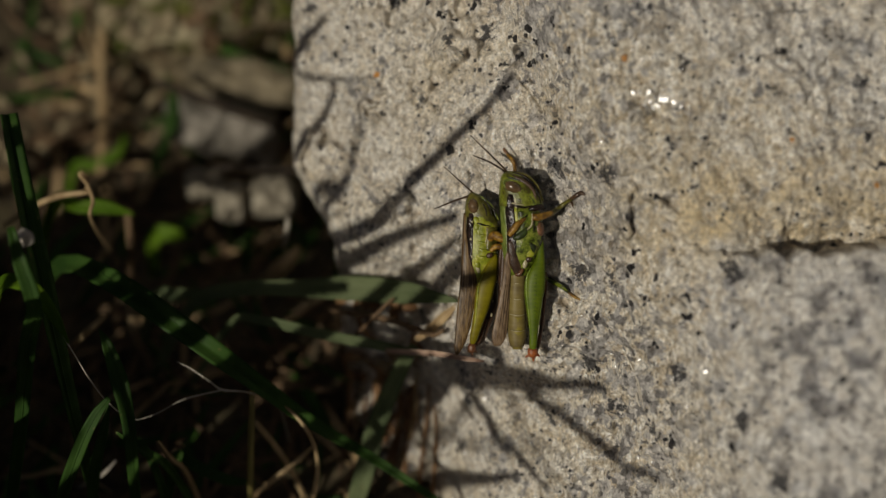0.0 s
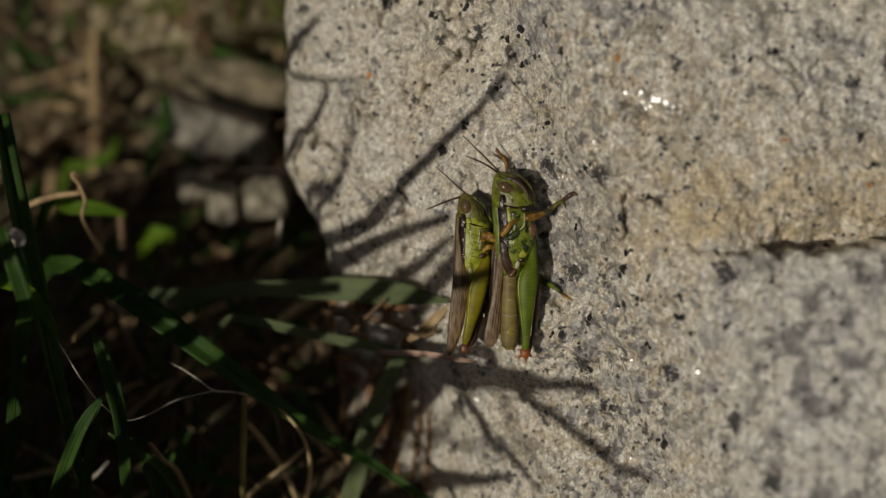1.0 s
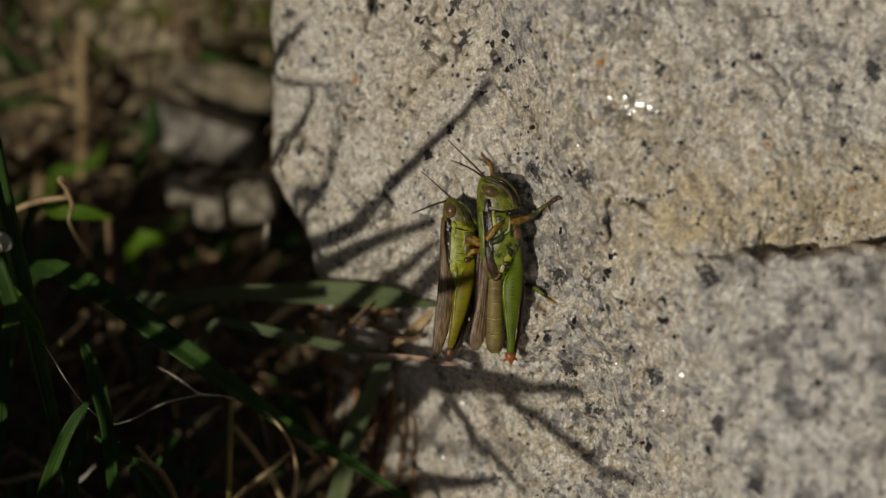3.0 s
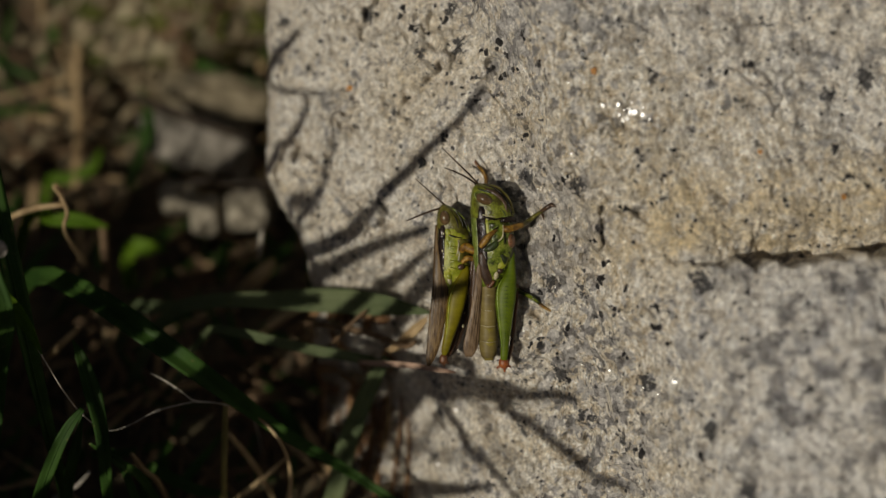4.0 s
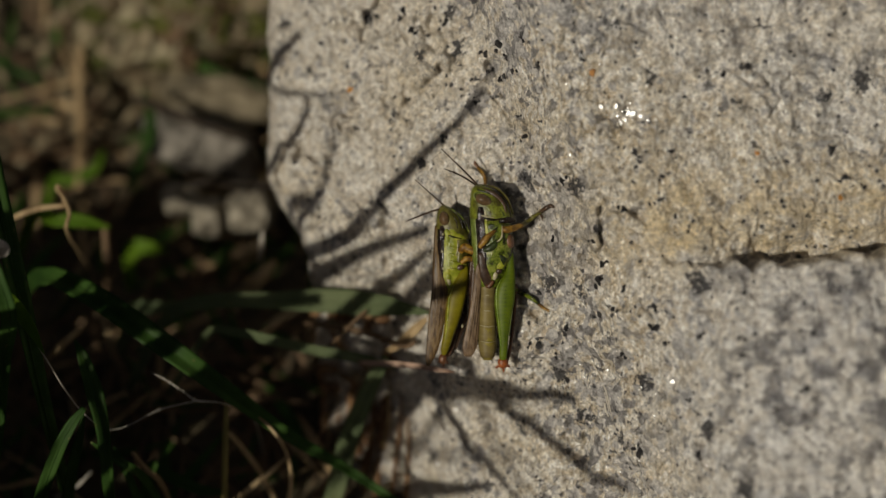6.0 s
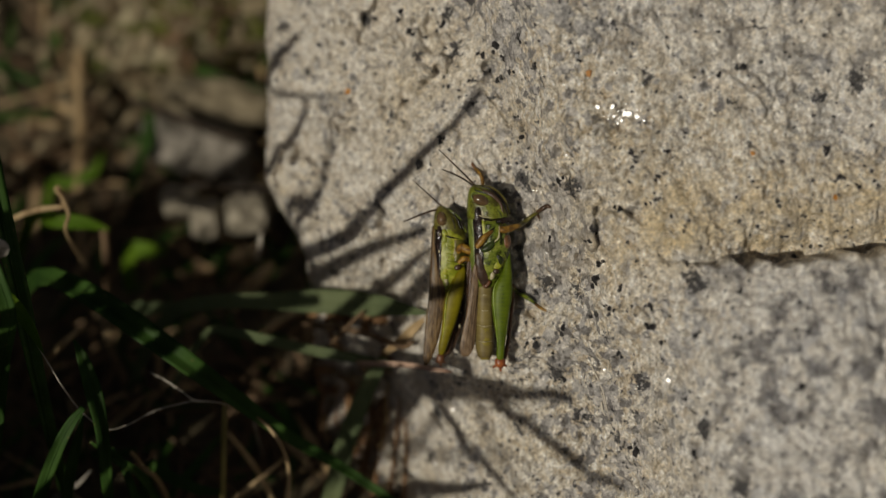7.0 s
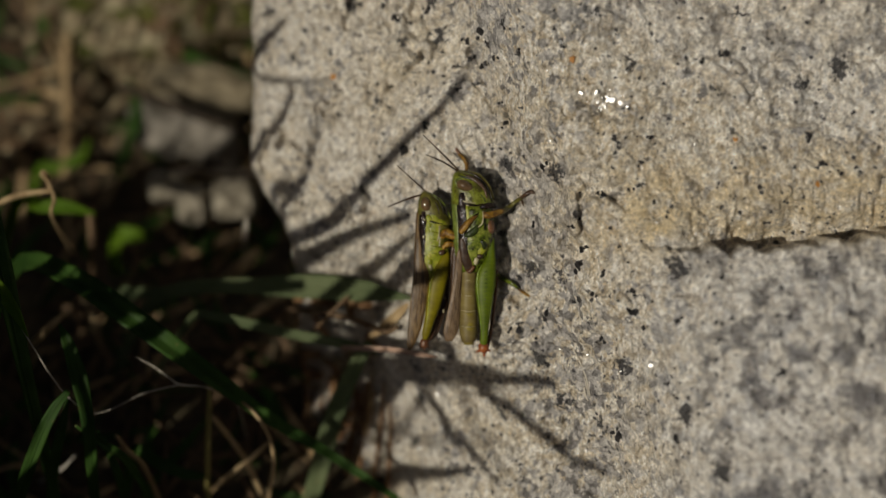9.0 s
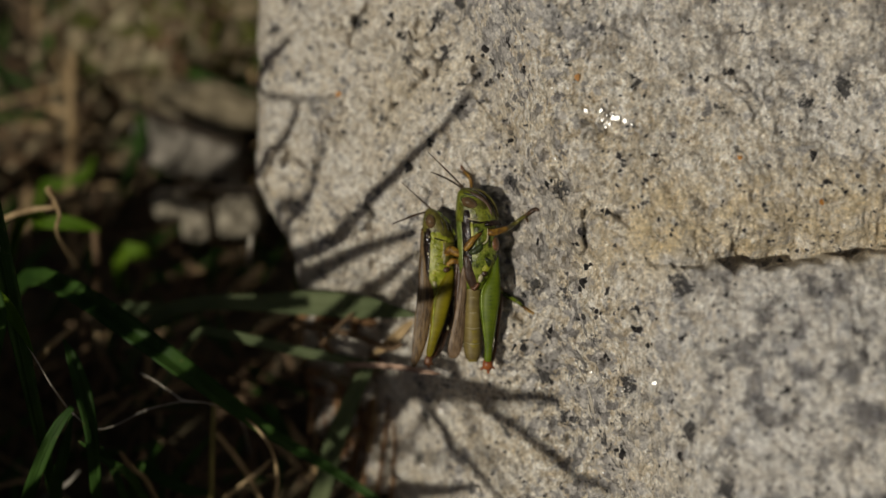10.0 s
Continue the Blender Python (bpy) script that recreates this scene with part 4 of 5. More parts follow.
BLACK = chitin("black_chitin", [(0.35, (0.008, 0.005, 0.004)), (0.7, (0.03, 0.018, 0.014))], 1500, 0.2)
EYE = chitin("eye", [(0.35, (0.06, 0.038, 0.016)), (0.65, (0.14, 0.085, 0.04))], 900, 0.1, 0.0, 1.0, (0.3, 1, 1))
ORANGE = chitin("orange_chitin", [(0.34, (0.12, 0.055, 0.006)), (0.5, (0.24, 0.125, 0.01)), (0.68, (0.36, 0.21, 0.03))], 1300, 0.45)
BROWN = chitin("brown_chitin", [(0.3, (0.05, 0.018, 0.008)), (0.7, (0.16, 0.065, 0.025))])
RED_KNEE = chitin("red_knee", [(0.3, (0.14, 0.03, 0.008)), (0.7, (0.34, 0.1, 0.025))], 700)
EDGE = chitin("thigh_edge", [(0.3, (0.12, 0.2, 0.01)), (0.7, (0.22, 0.3, 0.04))])
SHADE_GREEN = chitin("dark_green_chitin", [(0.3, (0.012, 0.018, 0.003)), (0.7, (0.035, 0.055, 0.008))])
DUN = chitin("dun_chitin", [(0.3, (0.03, 0.016, 0.009)), (0.7, (0.095, 0.052, 0.028))])
PINK = chitin("pinkish_chitin", [(0.3, (0.13, 0.07, 0.03)), (0.7, (0.26, 0.12, 0.06))])
STEM = chitin("feeler", [(0.3, (0.03, 0.016, 0.008)), (0.7, (0.08, 0.045, 0.024))])
CREAM = chitin("cream_chitin", [(0.3, (0.40, 0.36, 0.2)), (0.7, (0.55, 0.5, 0.32))])
WING = chitin("wing", [(0.3, (0.05, 0.03, 0.012)), (0.5, (0.12, 0.07, 0.026)), (0.7, (0.21, 0.135, 0.055))], 2600, 0.4, 0.5, 0.4, (1, 0.05, 1))
WING_PALE = chitin("pale_wing", [(0.3, (0.12, 0.075, 0.04)), (0.7, (0.22, 0.15, 0.088))], 2600, 0.4, 0.5, 0.4, (1, 0.05, 1))
BELLY = ribbed("belly", (0.12, 0.09, 0.032), (0.2, 0.155, 0.045), (0.29, 0.24, 0.11), 0.0011)
BELLY_PALE = chitin("belly_ring", [(0.3, (0.3, 0.26, 0.13)), (0.7, (0.4, 0.35, 0.2))])
BELLY_TIP = ribbed("belly_tip", (0.16, 0.125, 0.018), (0.24, 0.195, 0.03), (0.29, 0.24, 0.07), 0.0011)
THIGH = ribbed("green_thigh", (0.065, 0.1, 0.003), (0.105, 0.15, 0.005), (0.16, 0.2, 0.012), 0.0006)
RIB = chitin("thigh_rib", [(0.3, (0.035, 0.06, 0.004)), (0.7, (0.06, 0.09, 0.006))])
THIGH_OLIVE = ribbed("olive_thigh", (0.13, 0.105, 0.002), (0.2, 0.175, 0.004), (0.25, 0.21, 0.012), 0.0009)


def larger_insect():
    g = Insect(880, 302, (4.15, 9.05, 15.0), "green grasshopper with a dark side stripe and tan belly on granite")
    head = [(300, 893, 904, 0.5, 0.5), (304, 888, 917, 1.1, 0.4), (311, 885, 934, 1.7, 0.3), (322, 883, 946, 2.1, 0.2), (335, 882, 954, 2.4, 0.05), (350, 882, 959, 2.6, 0), (362, 883, 961, 2.6, 0), (371, 886, 958, 2.3, 0)]
    h = g.body("head", head, HEAD_GREEN, "green head with brown markings")
    for w in (1.95, -1.7):
        g.ball("eye", 907, 329, w, 1.25, 0.82, 0.95, -24, EYE, "glossy brown compound eye", h)
    rim = [(907 + 17 * math.cos(q) + 3 * math.sin(q), 329 + 11.5 * math.sin(q) + 6 * math.cos(q), 2.0) for q in (k * math.pi / 6 for k in range(13))]
    g.limb("eye_rim", rim, 0.11, PALE_GREEN, "", 0.8, 30, 6, h)
    g.limb("antenna", [(897, 302, 0.6), (878, 283, 1.6), (855, 261, 2.2), (831, 238, 2.6)], [0.13, 0.12, 0.1, 0.06], STEM, "thin dark antenna", 1, 14, 8, h)
    g.limb("antenna", [(893, 301, -0.3), (874, 289, 0.6), (855, 280, 1.2), (836, 273, 1.6)], [0.14, 0.13, 0.11, 0.06], STEM, "thin dark antenna", 1, 14, 8, h)
    g.limb("temple_mark", [(899, 306, 1.5), (912, 313, 2.0), (929, 321, 2.25), (942, 335, 2.2), (947, 352, 2.1)], [0.12, 0.28, 0.3, 0.22, 0.06], DUN, "brown temple mark", 0.35, 18, 8, h)
    g.limb("temple_line", [(905, 303, 1.2), (924, 309, 1.7), (940, 322, 1.75), (951, 340, 1.7), (956, 358, 1.5)], [0.05, 0.1, 0.12, 0.1, 0.05], BLACK, "", 0.6, 18, 6, h)
    g.limb("face_ridge", [(902, 302, 0.9), (928, 308, 1.2), (948, 326, 1.2), (960, 354, 1.0)], [0.15, 0.24, 0.24, 0.12], OLIVE, "", 0.8, 14, 8, h)
    g.limb("crown_line", [(892, 305, 1.2), (897, 311, 1.75), (906, 314, 2.1), (918, 318, 2.3)], [0.05, 0.14, 0.16, 0.06], SHADE_GREEN, "", 0.6, 12, 6, h)
    g.limb("eye_stripe", [(902, 342, 2.3), (902, 352, 2.45), (902, 366, 2.5)], [0.38, 0.52, 0.54], BLACK, "dark stripe behind the eye", 0.35, 12, 8, h)
    g.limb("pale_line", [(909, 344, 2.42), (910, 354, 2.52), (912, 366, 2.52)], [0.08, 0.17, 0.17], CREAM, "pale yellow line beside the stripe", 0.5, 10, 6, h)
    g.limb("cheek_line", [(935, 345, 2.4), (942, 354, 2.3), (944, 362, 2.2)], [0.05, 0.12, 0.07], SHADE_GREEN, "", 0.6, 10, 6, h)
    g.limb("jaw", [(934, 369, 2.35), (944, 366, 2.3), (956, 364, 1.9), (963, 368, 1.4)], [0.22, 0.42, 0.42, 0.2], BLACK, "dark jaw", 0.7, 12, 8, h)
    g.limb("jaw_edge", [(938, 360, 2.45), (947, 359, 2.3), (956, 358, 1.9)], [0.04, 0.08, 0.04], PALE_GREEN, "", 0.6, 10, 6, h)
    g.limb("palp", [(945, 372, 2.2), (940, 378, 2.5), (945, 384, 2.4)], [0.14, 0.2, 0.12], OLIVE, "", 1, 10, 8, h)
    chest = [(360, 884, 956, 2.4, 0), (372, 884, 958, 2.75, 0), (400, 886, 962, 2.85, 0), (430, 887, 961, 2.75, 0), (450, 888, 955, 2.5, -0.1), (474, 891, 942, 2.1, -0.3), (494, 896, 930, 1.6, -0.4)]
    c = g.body("pronotum", chest, GREEN, "green thorax")
    g.band("back_stripe", [r for r in chest if r[0] < 460], 178, 136, PALE_GREEN, "pale green stripe along the back", 0.06)
    g.band("side_stripe", [r for r in chest if r[0] < 460], 136, 106, BLACK, "glossy black side stripe")
    g.band("pale_stripe", [r for r in chest if r[0] < 420], 106, 99, LIME, "yellow-green stripe")
    g.band("flank_plate", [(372, 884, 958, 2.75, 0), (400, 886, 962, 2.85, 0), (410, 886, 962, 2.85, 0)], 96, 66, GREEN, "green flank plate", 0.2)
    g.limb("plate_edge", [(939, 374, 2.72), (940, 386, 2.85), (938, 397, 2.95), (929, 405, 3.05)], [0.06, 0.13, 0.13, 0.06], CREAM, "pale curved plate edge", 0.6, 14, 6)
    g.limb("collar", [(896, 358, 2.5), (910, 362, 2.75), (925, 365, 2.75), (940, 362, 2.5)], [0.05, 0.12, 0.14, 0.08], BLACK, "dark collar line", 0.5, 14, 6)
    g.limb("collar_edge", [(898, 355, 2.5), (912, 359, 2.78), (926, 361, 2.78)], [0.05, 0.1, 0.05], CREAM, "", 0.5, 12, 6)
    g.limb("groove", [(916, 389, 2.9), (923, 384, 3.0), (931, 379, 2.95)], [0.05, 0.12, 0.07], BLACK, "", 0.5, 10, 6)
    g.ball("breast", 951, 402, 1.0, 0.85, 1.3, 1.4, 10, PINK, "pinkish breast")
    for k in range(5):
        g.ball("flank_lobe", 918 - 0.4 * k, 404 + 11 * k, 2.52 - 0.1 * k, 0.36, 0.55, 0.2, 15, PALE_GREEN, "pale green lobe")
    g.ball("rear_flank", 935, 440, 2.05, 0.95, 1.1, 0.4, -15, LIME, "yellow-green rear flank")
    g.limb("flank_mark", [(936, 428, 2.7), (942, 436, 2.5), (941, 447, 2.2)], [0.15, 0.4, 0.15], SHADE_GREEN, "dark flank mark", 0.5, 10, 8)
    # a dark green wedge raised on the thorax
    g.limb("dark_wedge", [(906, 420, 2.85), (916, 416, 3.05), (926, 408, 3.05), (929, 398, 2.9)], [0.2, 0.5, 0.42, 0.1], SHADE_GREEN, "dark green wedge on the thorax", 0.6, 12, 8)
    rows = []
    for k in range(41):
        y = 474 + k * 3.55
        f = abs(math.sin(math.pi * (k % 8) / 8.0))
        end = max(0, (k - 33) / 7)
        rows.append((y, 898 - 0.7 * f + 5 * end, 931 + 0.7 * f - 5 * end, (1.75 + 0.07 * f) * (1 - 0.3 * (k / 40) ** 2), -0.4))
    ab = g.body("abdomen", rows, BELLY, "tan ringed abdomen", 84)
    for k in range(1, 5):
        y = 470 + k * 28.4
        g.limb("ring", [(900, y - 1, 0.75), (914, y + 1.5, 1.36), (929, y, 0.75)], [0.04, 0.08, 0.04], BELLY_PALE, "", 0.5, 10, 6, ab)
    tip = [(560, 901, 929, 1.45, -0.3), (585, 902, 929, 1.35, -0.3), (606, 903, 927, 1.15, -0.35), (618, 906, 924, 0.9, -0.4)]
    g.band("belly_tip", tip, 150, 30, BELLY_TIP, "yellowish end of the belly", 0.05)
    g.body("tegmen", [(440, 894, 908, 0.3, 1.9), (461, 891, 905, 0.32, 1.5), (488, 888, 902, 0.32, 1.1), (528, 882, 901, 0.3, 0.7), (561, 875, 899, 0.28, 0.4), (590, 869, 896, 0.25, 0.1), (612, 868, 890, 0.2, -0.1)], WING_PALE, "folded pinkish brown wing")
    g.body("tegmen", [(430, 886, 896, 0.5, 0.6), (480, 883, 896, 0.5, 0.1), (540, 880, 894, 0.4, -0.5), (600, 876, 890, 0.3, -0.8)], DUN, "folded dusky brown wing")
    for k in range(3):
        g.limb("vein", [(893 + 3 * k, 500, 1.36), (887 + 4 * k, 545, 0.95), (878 + 6 * k, 600, 0.3)], [0.03, 0.05, 0.03], WING, "", 0.7, 12, 6)
    thigh = [(420, 953, 961, 0.4, 0.9), (440, 949, 962, 0.55, 1.1), (458, 946, 963, 0.7, 1.3), (468, 940, 964, 0.85, 1.4), (478, 933, 964, 0.95, 1.5), (495, 927, 964, 1.05, 1.5), (515, 926, 962, 1.05, 1.5), (535, 928, 958, 1.0, 1.45), (560, 932, 954, 0.85, 1.4), (588, 936, 951, 0.62, 1.3), (612, 935, 949, 0.5, 1.2), (622, 936, 948, 0.4, 1.15)]
    f = g.body("hind_femur", thigh, THIGH, "green ribbed hind thigh", 40)
    g.limb("ridge", [(938, 472, 2.1), (931, 488, 2.2), (930, 512, 2.2), (934, 550, 2.05), (938, 600, 1.65)], [0.05, 0.13, 0.14, 0.1, 0.05], EDGE, "", 0.7, 20, 8, f)
    g.limb("ridge", [(960, 470, 1.9), (960, 500, 1.95), (957, 528, 1.9), (951, 575, 1.7), (946, 610, 1.5)], [0.05, 0.11, 0.11, 0.08, 0.05], EDGE, "", 0.7, 20, 8, f)
    for k in range(15):
        y, half = 484 + k * 7.0, 8.5 - 0.42 * k
        x = 946 - 0.14 * k
        top = float(np.interp(y, [r[0] for r in thigh], [r[3] + r[4] for r in thigh]))
        g.limb("chevron", [(x - half, y + 5, top - 0.11), (x, y, top + 0.0), (x + half, y + 5, top - 0.11)], [0.03, 0.06, 0.03], RIB, "", 0.5, 8, 5, f)
    g.ball("knee", 942, 622, 1.1, 0.75, 0.85, 0.55, 8, RED_KNEE, "reddish orange knee", f)
    g.limb("hind_tibia", [(944, 632, 0.8), (954, 600, 0.2), (961, 550, -0.2), (965, 510, -0.3), (966, 480, -0.6)], [0.3, 0.28, 0.24, 0.22, 0.2], BROWN, "brown hind shin", 1, 18, 8, f)
    m = g.limb("middle_leg", [(958, 487, 0.9), g.on(974, 495, 1.6), g.on(994, 506, 1.0), g.on(1008, 517, 0.5)], [0.36, 0.36, 0.3, 0.22], GREEN, "thin green middle leg", 1, 14, 8)
    g.limb("foot", [g.on(1006, 516, 0.5), g.on(1015, 523, 0.35), g.on(1024, 528, 0.25), g.on(1033, 532, 0.15)], [0.2, 0.22, 0.18, 0.08], ORANGE, "brown foot", 1, 10, 8, m)
    l = g.limb("foreleg", [(940, 382, 2.8), (950, 382, 2.7), (962, 379, 2.2), (976, 374, 1.4)], [0.42, 0.52, 0.5, 0.46, 0.34], ORANGE, "orange-brown foreleg", 0.9, 14, 10)
    g.limb("shin", [(972, 377, 1.4), g.on(986, 368, 1.7), g.on(1000, 357, 1.2), g.on(1012, 349, 0.7)], [0.38, 0.36, 0.3, 0.24], OLIVE, "olive shin", 1, 12, 8, l)
    g.limb("foot", [g.on(1008, 351, 0.8), g.on(1018, 344, 0.5), g.on(1026, 340, 0.35), g.on(1033, 343, 0.15)], [0.24, 0.34, 0.34, 0.1], DUN, "brown foot", 1, 12, 8, l)
    g.limb("claw", [g.on(1008, 352, 0.7), g.on(1012, 358, 0.4), g.on(1014, 366, 0.15)], [0.14, 0.18, 0.05], DUN, "", 1, 8, 6, l)
    l = g.limb("foreleg", [(910, 306, -1.2), g.on(911, 290, 1.0), g.on(906, 278, 0.8), g.on(898, 268, 0.5)], [0.26, 0.28, 0.26, 0.2], ORANGE, "tan foreleg", 1, 12, 8)
    g.limb("foot", [g.on(898, 268, 0.5), g.on(893, 261, 0.4), g.on(892, 256, 0.2)], [0.2, 0.24, 0.1], PINK, "pale tan foot", 1, 10, 8, l)
    l = g.limb("middle_leg", [(928, 384, 2.95), (917, 392, 3.2), (908, 402, 3.25), (899, 414, 3.0)], [0.2, 0.34, 0.46, 0.5, 0.4], ORANGE, "orange-brown middle leg", 0.9, 14, 8)
    g.body("wing_base", [(424, 896, 910, 0.3, 2.35), (445, 897, 915, 0.4, 2.1), (466, 900, 921, 0.42, 1.75), (482, 908, 923, 0.35, 1.4), (488, 913, 921, 0.25, 1.25)], DUN, "dark brown wing base")
    g.limb("hip", [(911, 483, 1.75), (917, 483, 1.85), (924, 474, 1.95)], [0.2, 0.34, 0.2], BROWN, "", 0.8, 10, 8)
    g.ball("hip_joint", 928, 462, 1.75, 0.4, 0.85, 0.45, -12, CREAM, "pale hip joint")
    g.ball("flank_mark", 934, 456, 1.9, 0.5, 0.5, 0.5, -30, DUN, "grey flank mark")
    for x, y, q in ((931, 633, -0.5), (952, 631, 0.5), (943, 639, 0.0)):
        g.limb("spur", [(942, 624, 1.2), (x, y - 3, 1.1), (x + 3 * q, y, 0.8)], [0.22, 0.18, 0.06], RED_KNEE, "", 0.9, 8, 6, f)
    return g


def smaller_insect():
    g = Insect(820, 338, (-0.6, 6.1, 12.6), "small yellow-green grasshopper with folded brown wings on granite")
    head = [(335, 831, 841, 0.4, 0.4), (339, 827, 849, 0.9, 0.3), (346, 825, 857, 1.4, 0.2), (356, 823, 867, 1.8, 0.1), (368, 822, 875, 2.0, 0), (382, 822, 882, 2.1, 0), (396, 824, 885, 2.0, 0), (406, 828, 880, 1.7, 0)]
    h = g.body("head", head, OLIVE, "olive green head")
    for w in (1.5, -1.3):
        g.ball("eye", 838, 360, w, 0.78, 1.08, 0.85, 12, EYE, "glossy brown compound eye", h)
    g.limb("antenna", [(837, 336, 0.5), (822, 323, 1.2), (803, 306, 1.8), (784, 289, 2.2)], [0.12, 0.1, 0.08, 0.06], STEM, "thin dark antenna", 1, 14, 8, h)
    g.limb("antenna", [(830, 342, 0.9), (810, 348, 1.5), (790, 356, 1.9), (768, 365, 2.2)], [0.14, 0.14, 0.12, 0.08], STEM, "thin dark antenna", 1, 14, 8, h)
    g.limb("face_ridge", [(840, 338, 0.8), (858, 348, 1.1), (872, 363, 1.1), (883, 385, 0.9)], [0.12, 0.2, 0.2, 0.1], GREEN, "", 0.8, 14, 8, h)
    for a, b in (((850, 350, 1.6), (862, 380, 1.95)), ((858, 350, 1.35), (871, 378, 1.7)), ((866, 358, 1.2), (877, 380, 1.35))):
        g.limb("cheek_line", [a, ((a[0] + b[0]) / 2 + 2, (a[1] + b[1]) / 2 - 2, (a[2] + b[2]) / 2 + 0.12), b], [0.05, 0.1, 0.05], BLACK, "", 0.6, 10, 6, h)
    g.limb("eye_stripe", [(834, 373, 1.75), (834, 384, 1.9), (834, 398, 1.95)], [0.32, 0.45, 0.45], BLACK, "dark stripe behind the eye", 0.4, 12, 8, h)
    g.body("cheek", [(372, 842, 858, 0.3, 1.7), (386, 841, 862, 0.35, 1.8), (400, 841, 862, 0.3, 1.85)], LIME, "yellow-green cheek")
    chest = [(376, 823, 876, 1.9, 0), (392, 822, 882, 2.2, 0), (420, 821, 884, 2.3, 0), (450, 820, 882, 2.2, 0), (478, 821, 876, 1.9, -0.2), (505, 824, 868, 1.4, -0.4)]
    g.body("pronotum", chest, LIME, "yellow-green thorax")
    g.band("back", [r for r in chest if r[0] < 480], 205, 148, OLIVE, "olive back", 0.06)
    g.band("side_stripe", [r for r in chest if r[0] < 490], 148, 116, BLACK, "glossy black side stripe", 0.07)
    g.band("front_plate", [(398, 822, 882, 2.2, 0), (420, 821, 884, 2.3, 0), (440, 821, 882, 2.2, 0)], 78, 20, OLIVE, "olive front plate", 0.12)
    # glints of the black stripe, put in as cream beads
    for k in range(3):
        g.ball("painted_glint", 835 - (k % 2) * 2, 388 + k * 31, 2.02 + 0.05 * (k % 2), 0.13, 0.2, 0.12, 10, CREAM, "small pale bead painted as a glint on the black stripe")
    for k in range(8):
        g.ball("flank_lobe", 843 + 0.4 * (k % 2) + 0.25 * max(0, k - 4), 386 + 11 * k, 2.06 - 0.02 * k, 0.42, 0.6, 0.22, 20, LIME, "yellow-green lobe")
    g.ball("pale_patch", 845, 471, 1.75, 0.3, 0.75, 0.3, 14, CREAM, "cream patch")
    g.limb("groove", [(840, 388, 2.1), (852, 393, 2.4), (868, 396, 2.1)], [0.05, 0.11, 0.06], BLACK, "", 0.5, 10, 6)
    g.limb("groove", [(862, 404, 2.4), (861, 416, 2.45), (858, 428, 2.4)], [0.06, 0.1, 0.06], CREAM, "", 0.5, 10, 6)
    for k in range(4):
        g.limb("rib", [(847, 410 + 13 * k, 2.26), (854, 413 + 13 * k, 2.36), (862, 412 + 13 * k, 2.3)], [0.1, 0.2, 0.1], LIME, "", 0.5, 8, 6)
    g.body("abdomen", [(470, 848, 880, 1.2, -0.2), (500, 850, 882, 1.3, -0.3), (545, 846, 881, 1.1, -0.4), (580, 840, 868, 0.8, -0.6), (610, 834, 855, 0.5, -0.8)], DUN, "dark brown abdomen")
    for x, y in ((878, 482), (878, 494), (870, 555), (872, 530)):
        g.ball("pale_fleck", x, y, 0.55, 0.16, 0.3, 0.2, 0, CREAM, "small pale fleck")
    t = g.body("tegmen", [(372, 819, 826, 0.3, 0.6), (400, 818, 828, 0.4, 0.9), (428, 817, 832, 0.5, 1.2), (455, 816, 839, 0.5, 1.35), (478, 815, 843, 0.45, 1.35), (511, 812, 844, 0.4, 1.2), (545, 808, 838, 0.36, 1.0), (578, 805, 832, 0.32, 0.8), (605, 803, 823, 0.26, 0.6), (628, 802, 812, 0.18, 0.4)], WING, "folded streaked brown wing", 34)
    for k in range(4):
        o = 6 * k
        g.limb("vein", [(820 + o * 0.6, 440, 1.72), (818 + o, 500, 1.64), (812 + o, 560, 1.26), (805 + o * 0.4, 618, 0.7)], [0.03, 0.04, 0.04, 0.02], WING_PALE, "", 0.5, 16, 6, t)
    thigh = [(446, 872, 882, 0.4, 1.5), (458, 864, 882, 0.7, 1.6), (470, 857, 881, 0.85, 1.7), (484, 849, 880, 1.0, 1.75), (500, 843, 877, 1.05, 1.75), (521, 840, 872, 1.0, 1.7), (545, 838, 865, 0.9, 1.6), (570, 835, 855, 0.7, 1.5), (592, 831, 847, 0.55, 1.35), (608, 830, 842, 0.45, 1.2)]
    f = g.body("hind_femur", thigh, THIGH_OLIVE, "yellow-olive hind thigh", 36)
    g.limb("ridge", [(856, 478, 2.55), (847, 500, 2.6), (844, 525, 2.5), (841, 560, 2.2), (836, 592, 1.8)], [0.05, 0.13, 0.12, 0.09, 0.05], LIME, "", 0.7, 18, 8, f)
    g.ball("knee", 835, 614, 1.1, 0.62, 0.85, 0.5, -10, BROWN, "reddish brown knee", f)
    g.limb("hind_tibia", [(836, 618, 0.8), (850, 596, 0.4), (862, 556, 0.3), (872, 516, 0.2)], [0.26, 0.24, 0.2, 0.18], BROWN, "brown hind shin", 1, 16, 8, f)
    for x, y in ((828, 622), (842, 624), (835, 630)):
        g.limb("spur", [(835, 612, 1.2), (x, y - 3, 1.1), (x, y, 0.8)], [0.18, 0.14, 0.06], BROWN, "", 0.9, 8, 6, f)
    l = g.limb("foreleg", [(866, 420, 2.4), (874, 412, 2.75), (884, 416, 2.95), (901, 424, 3.0)], [0.4, 0.6, 0.68, 0.6, 0.42], ORANGE, "orange-brown foreleg", 0.9, 14, 10)
    g.limb("shin", [(899, 424, 3.0), (904, 412, 3.5), (908, 400, 3.8)], [0.38, 0.32, 0.18], ORANGE, "orange-brown shin", 0.9, 10, 8, l)
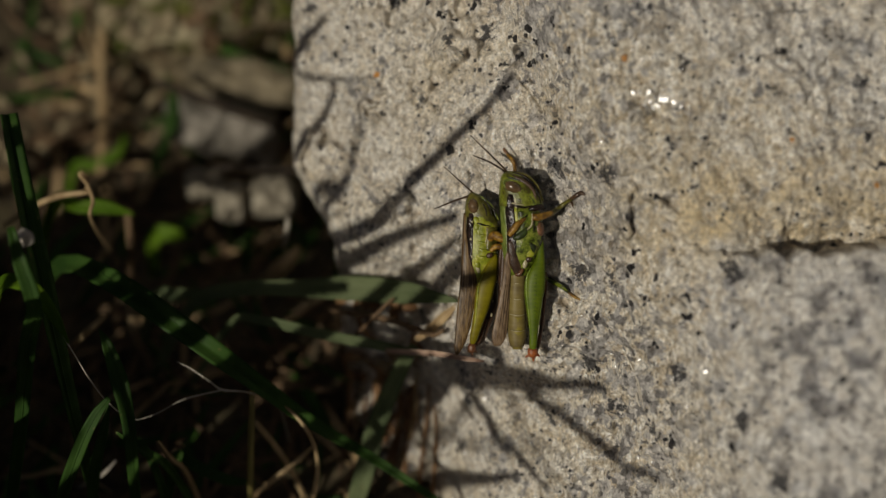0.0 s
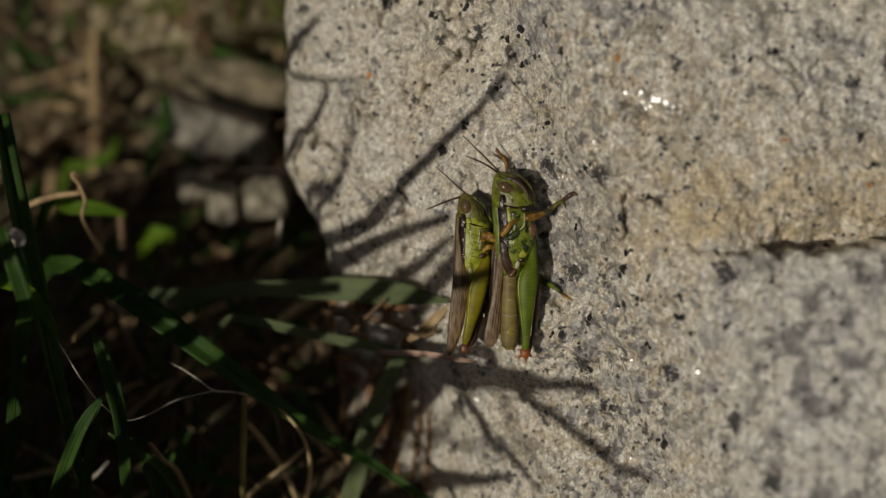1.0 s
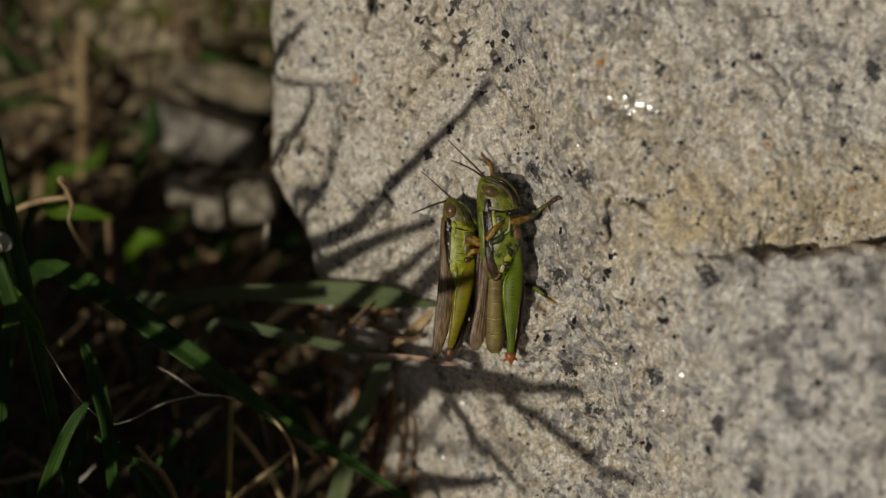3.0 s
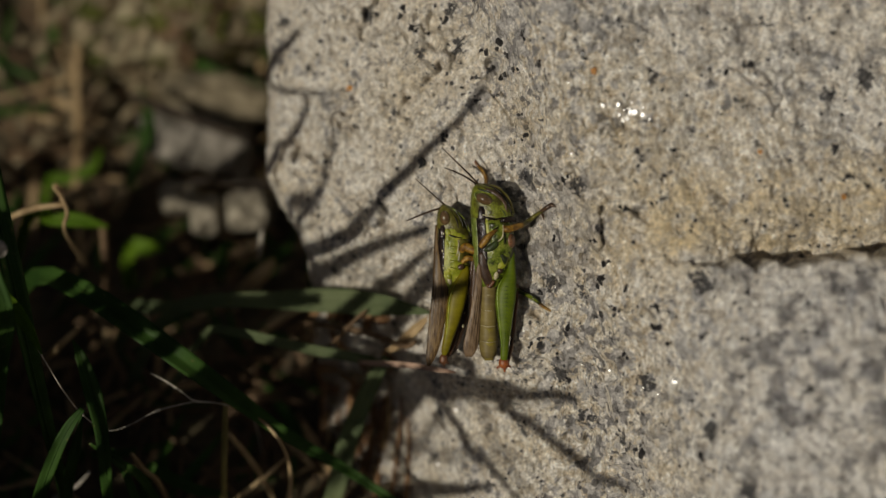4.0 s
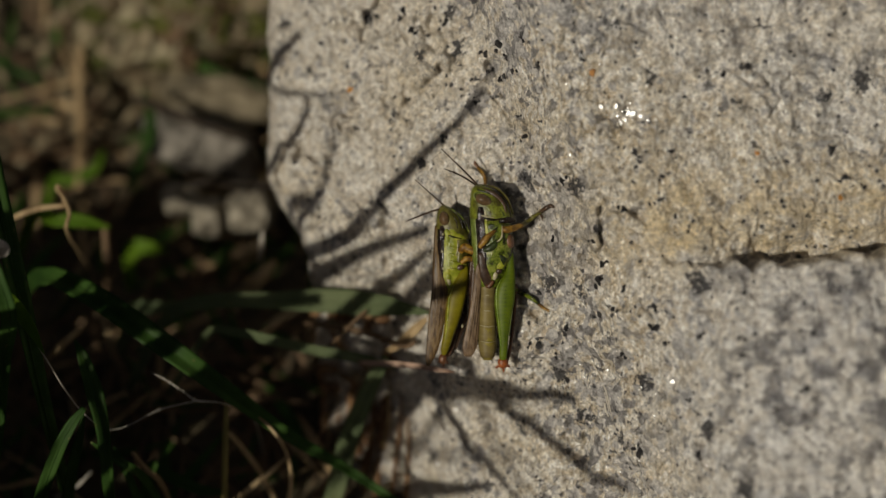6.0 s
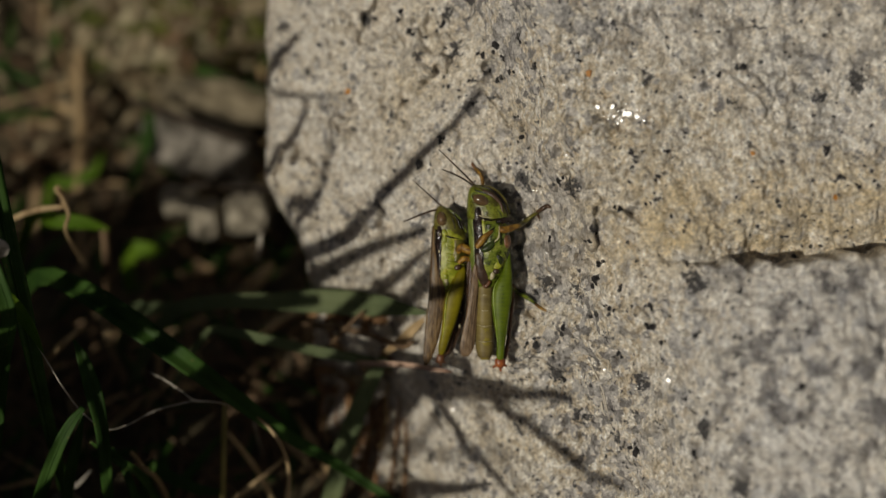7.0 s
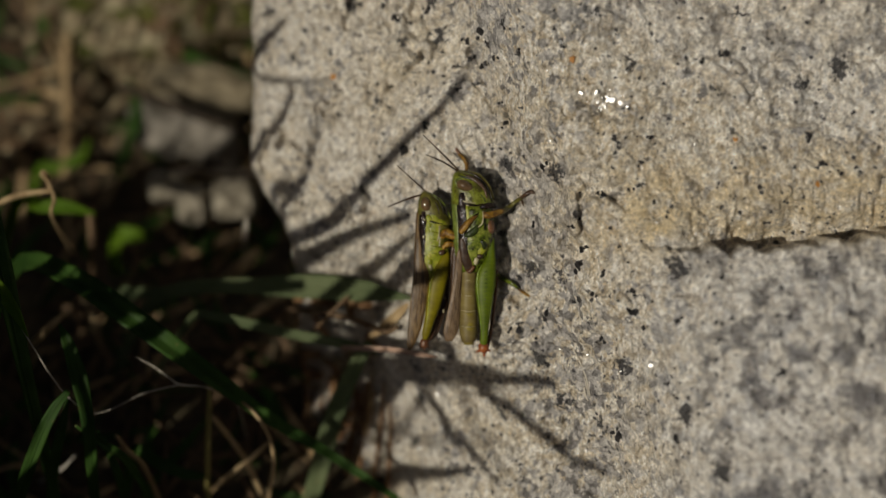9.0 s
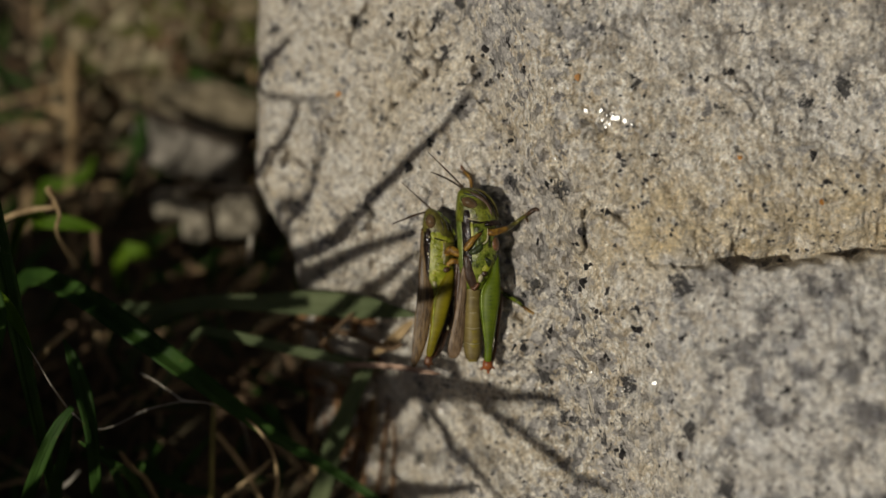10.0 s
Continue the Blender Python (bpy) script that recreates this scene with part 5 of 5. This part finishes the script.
    l = g.limb("middle_leg", [(868, 440, 2.3), (878, 432, 2.5), (889, 434, 2.5)], [0.3, 0.48, 0.36], ORANGE, "orange-brown middle leg", 0.9, 12, 8)
    g.limb("shin", [(887, 432, 2.5), (885, 456, 2.3), (884, 480, 1.9), (882, 498, 1.4)], [0.22, 0.24, 0.2, 0.12], DUN, "dusky shin", 0.9, 12, 8, l)
    g.ball("flank_mark", 866, 448, 2.1, 0.5, 0.4, 0.3, 20, DUN, "grey flank mark")
    return g


larger_insect()
smaller_insect()

for run, width in (
    ([(21.6, -16.1), (22.5, -18.0), (23.2, -20.0), (24.0, -23.7)], 0.16),
    ([(23.0, -21.2), (23.1, -22.2), (23.5, -23.2)], 0.22),
    ([(18.9, -29.3), (19.2, -28.3), (19.9, -27.8), (20.9, -27.7)], 0.12),
    ([(9.9, -22.3), (12.7, -22.4), (15.4, -22.2), (18.4, -21.8)], 0.08),
):
    stalk([(u, v, stone_surface(u, v) + 0.35) for u, v in run], [width * 0.6, width, width * 0.4], PALE, "short pale straw fibre caught on the granite", "straw_fibre", "straw", "straw fibres", 10, 6)


# ---- crystals of the boulder ----
EDGE_MICA = [(-13.6, 27.4), (-19.8, 27.4), (-4.4, 22.1), (0.6, 15.7), (-2.6, 12.7), (-21.8, 13.1), (-12.4, 18.1), (-9.2, 34.6), (-3.3, 31.4), (-5.2, 35.0), (1.1, 32.9), (5.3, 21.0), (9.2, 24.5)]
CREST_MICA = [(-5.7, 33.7), (-4.0, 32.0), (-1.5, 31.0), (0.1, 32.1), (8.3, 28.8), (9.5, 26.8), (10.3, 25.0), (7.6, 25.7), (8.6, 24.0), (11.4, 29.3), (6.7, 27.6), (11.1, 18.6), (11.9, 15.8)]
SHELF_MICA = [(13.6, 24.9), (26.2, 12.9), (31.0, 13.0), (17.0, 9.5), (52.2, 13.4), (56.3, 8.1), (53.9, 9.5), (41.0, 24.3), (37.8, 23.1), (19.1, 26.0), (24.8, 5.3), (28.3, 6.0), (29.7, 9.7)]
RIDGE_MICA = [(16.0, 1.3), (21.2, 2.8), (21.0, 1.1), (22.3, -2.0), (21.8, -4.2), (14.1, -6.2), (23.6, -8.2), (22.1, -8.9), (25.0, -5.3), (28.7, -7.6), (29.0, -10.5), (30.2, -12.5), (12.9, -13.3), (14.1, -13.4)]
FOOT_MICA = [(16.5, -15.2), (25.1, -14.2), (33.3, -20.0), (34.2, -11.5), (17.8, -11.0), (18.2, -18.6), (38.8, -11.5), (46.9, -17.8), (39.8, -5.8), (34.2, -27.0), (27.5, -27.8)]
for group in (EDGE_MICA, CREST_MICA, SHELF_MICA, RIDGE_MICA, FOOT_MICA):
    for k, (u, v) in enumerate(group):
        size = (1.2, 1.6, 1.0, 1.4, 1.8, 1.1)[k % 6]
        size *= 0.8
        crystal("mica_flake", u, v, size, MICA, rise=0.22, seed=k)
        crystal("mica_flake", u + size * 0.6 * math.sin(k * 2.4), v + size * 0.6 * math.cos(k * 2.4), size * 0.6, MICA, rise=0.2, seed=k + 50)
for k, (u, v) in enumerate([(-13.1, 23.5), (20.6, 23.5), (53.4, 6.9), (42.5, 12.8)]):
    crystal("rust_speck", u, v, (1.7, 1.2, 1.2, 0.9)[k], RUST, label="orange rusty mineral speck", seed=k)
# clear faces that throw the sun back
for k, (u, v) in enumerate([(21.8, 19.2), (23.8, 19.1), (24.0, 17.9), (25.5, 18.3), (26.0, 18.1), (25.1, 17.3), (27.1, 17.8), (24.6, 17.0), (28.0, 17.2), (31.2, -17.6), (2.4, -23.6), (-0.3, -32.1), (23.4, -16.7), (17.9, 12.9)]):
    eye = Vector((0, 0, 283)) - Vector((u, v, stone_surface(u, v)))
    tilt = Vector((0.02 * math.sin(k * 2.1), 0.02 * math.cos(k * 3.7), 0))
    crystal("quartz_face", u, v, (0.9, 0.8, 0.6, 1.1, 1.2, 0.6, 0.9, 0.5, 0.5, 0.9, 0.6, 0.5, 0.5, 0.4)[k], QUARTZ, (SUN + eye.normalized() + tilt).normalized(), "clear glinting quartz face", rise=0.3, seed=k)

sparks = random.Random(12)
for k in range(70):
    u, v = sparks.uniform(9, 38), sparks.uniform(-32, 26)
    if k > 45:
        u, v = sparks.gauss(25.2, 1.9), sparks.gauss(18.0, 0.7)
    eye = Vector((0, 0, 283)) - Vector((u, v, stone_surface(u, v)))
    tilt = Vector((sparks.uniform(-0.09, 0.09), sparks.uniform(-0.09, 0.09), 0))
    crystal("quartz_face", u, v, sparks.uniform(0.14, 0.34), QUARTZ, (SUN + eye.normalized() + tilt).normalized(), "clear glinting quartz face", rise=0.25, seed=k)


def motions():
    """Nothing in the place moves; the camera's drift is keyed above."""


motions()
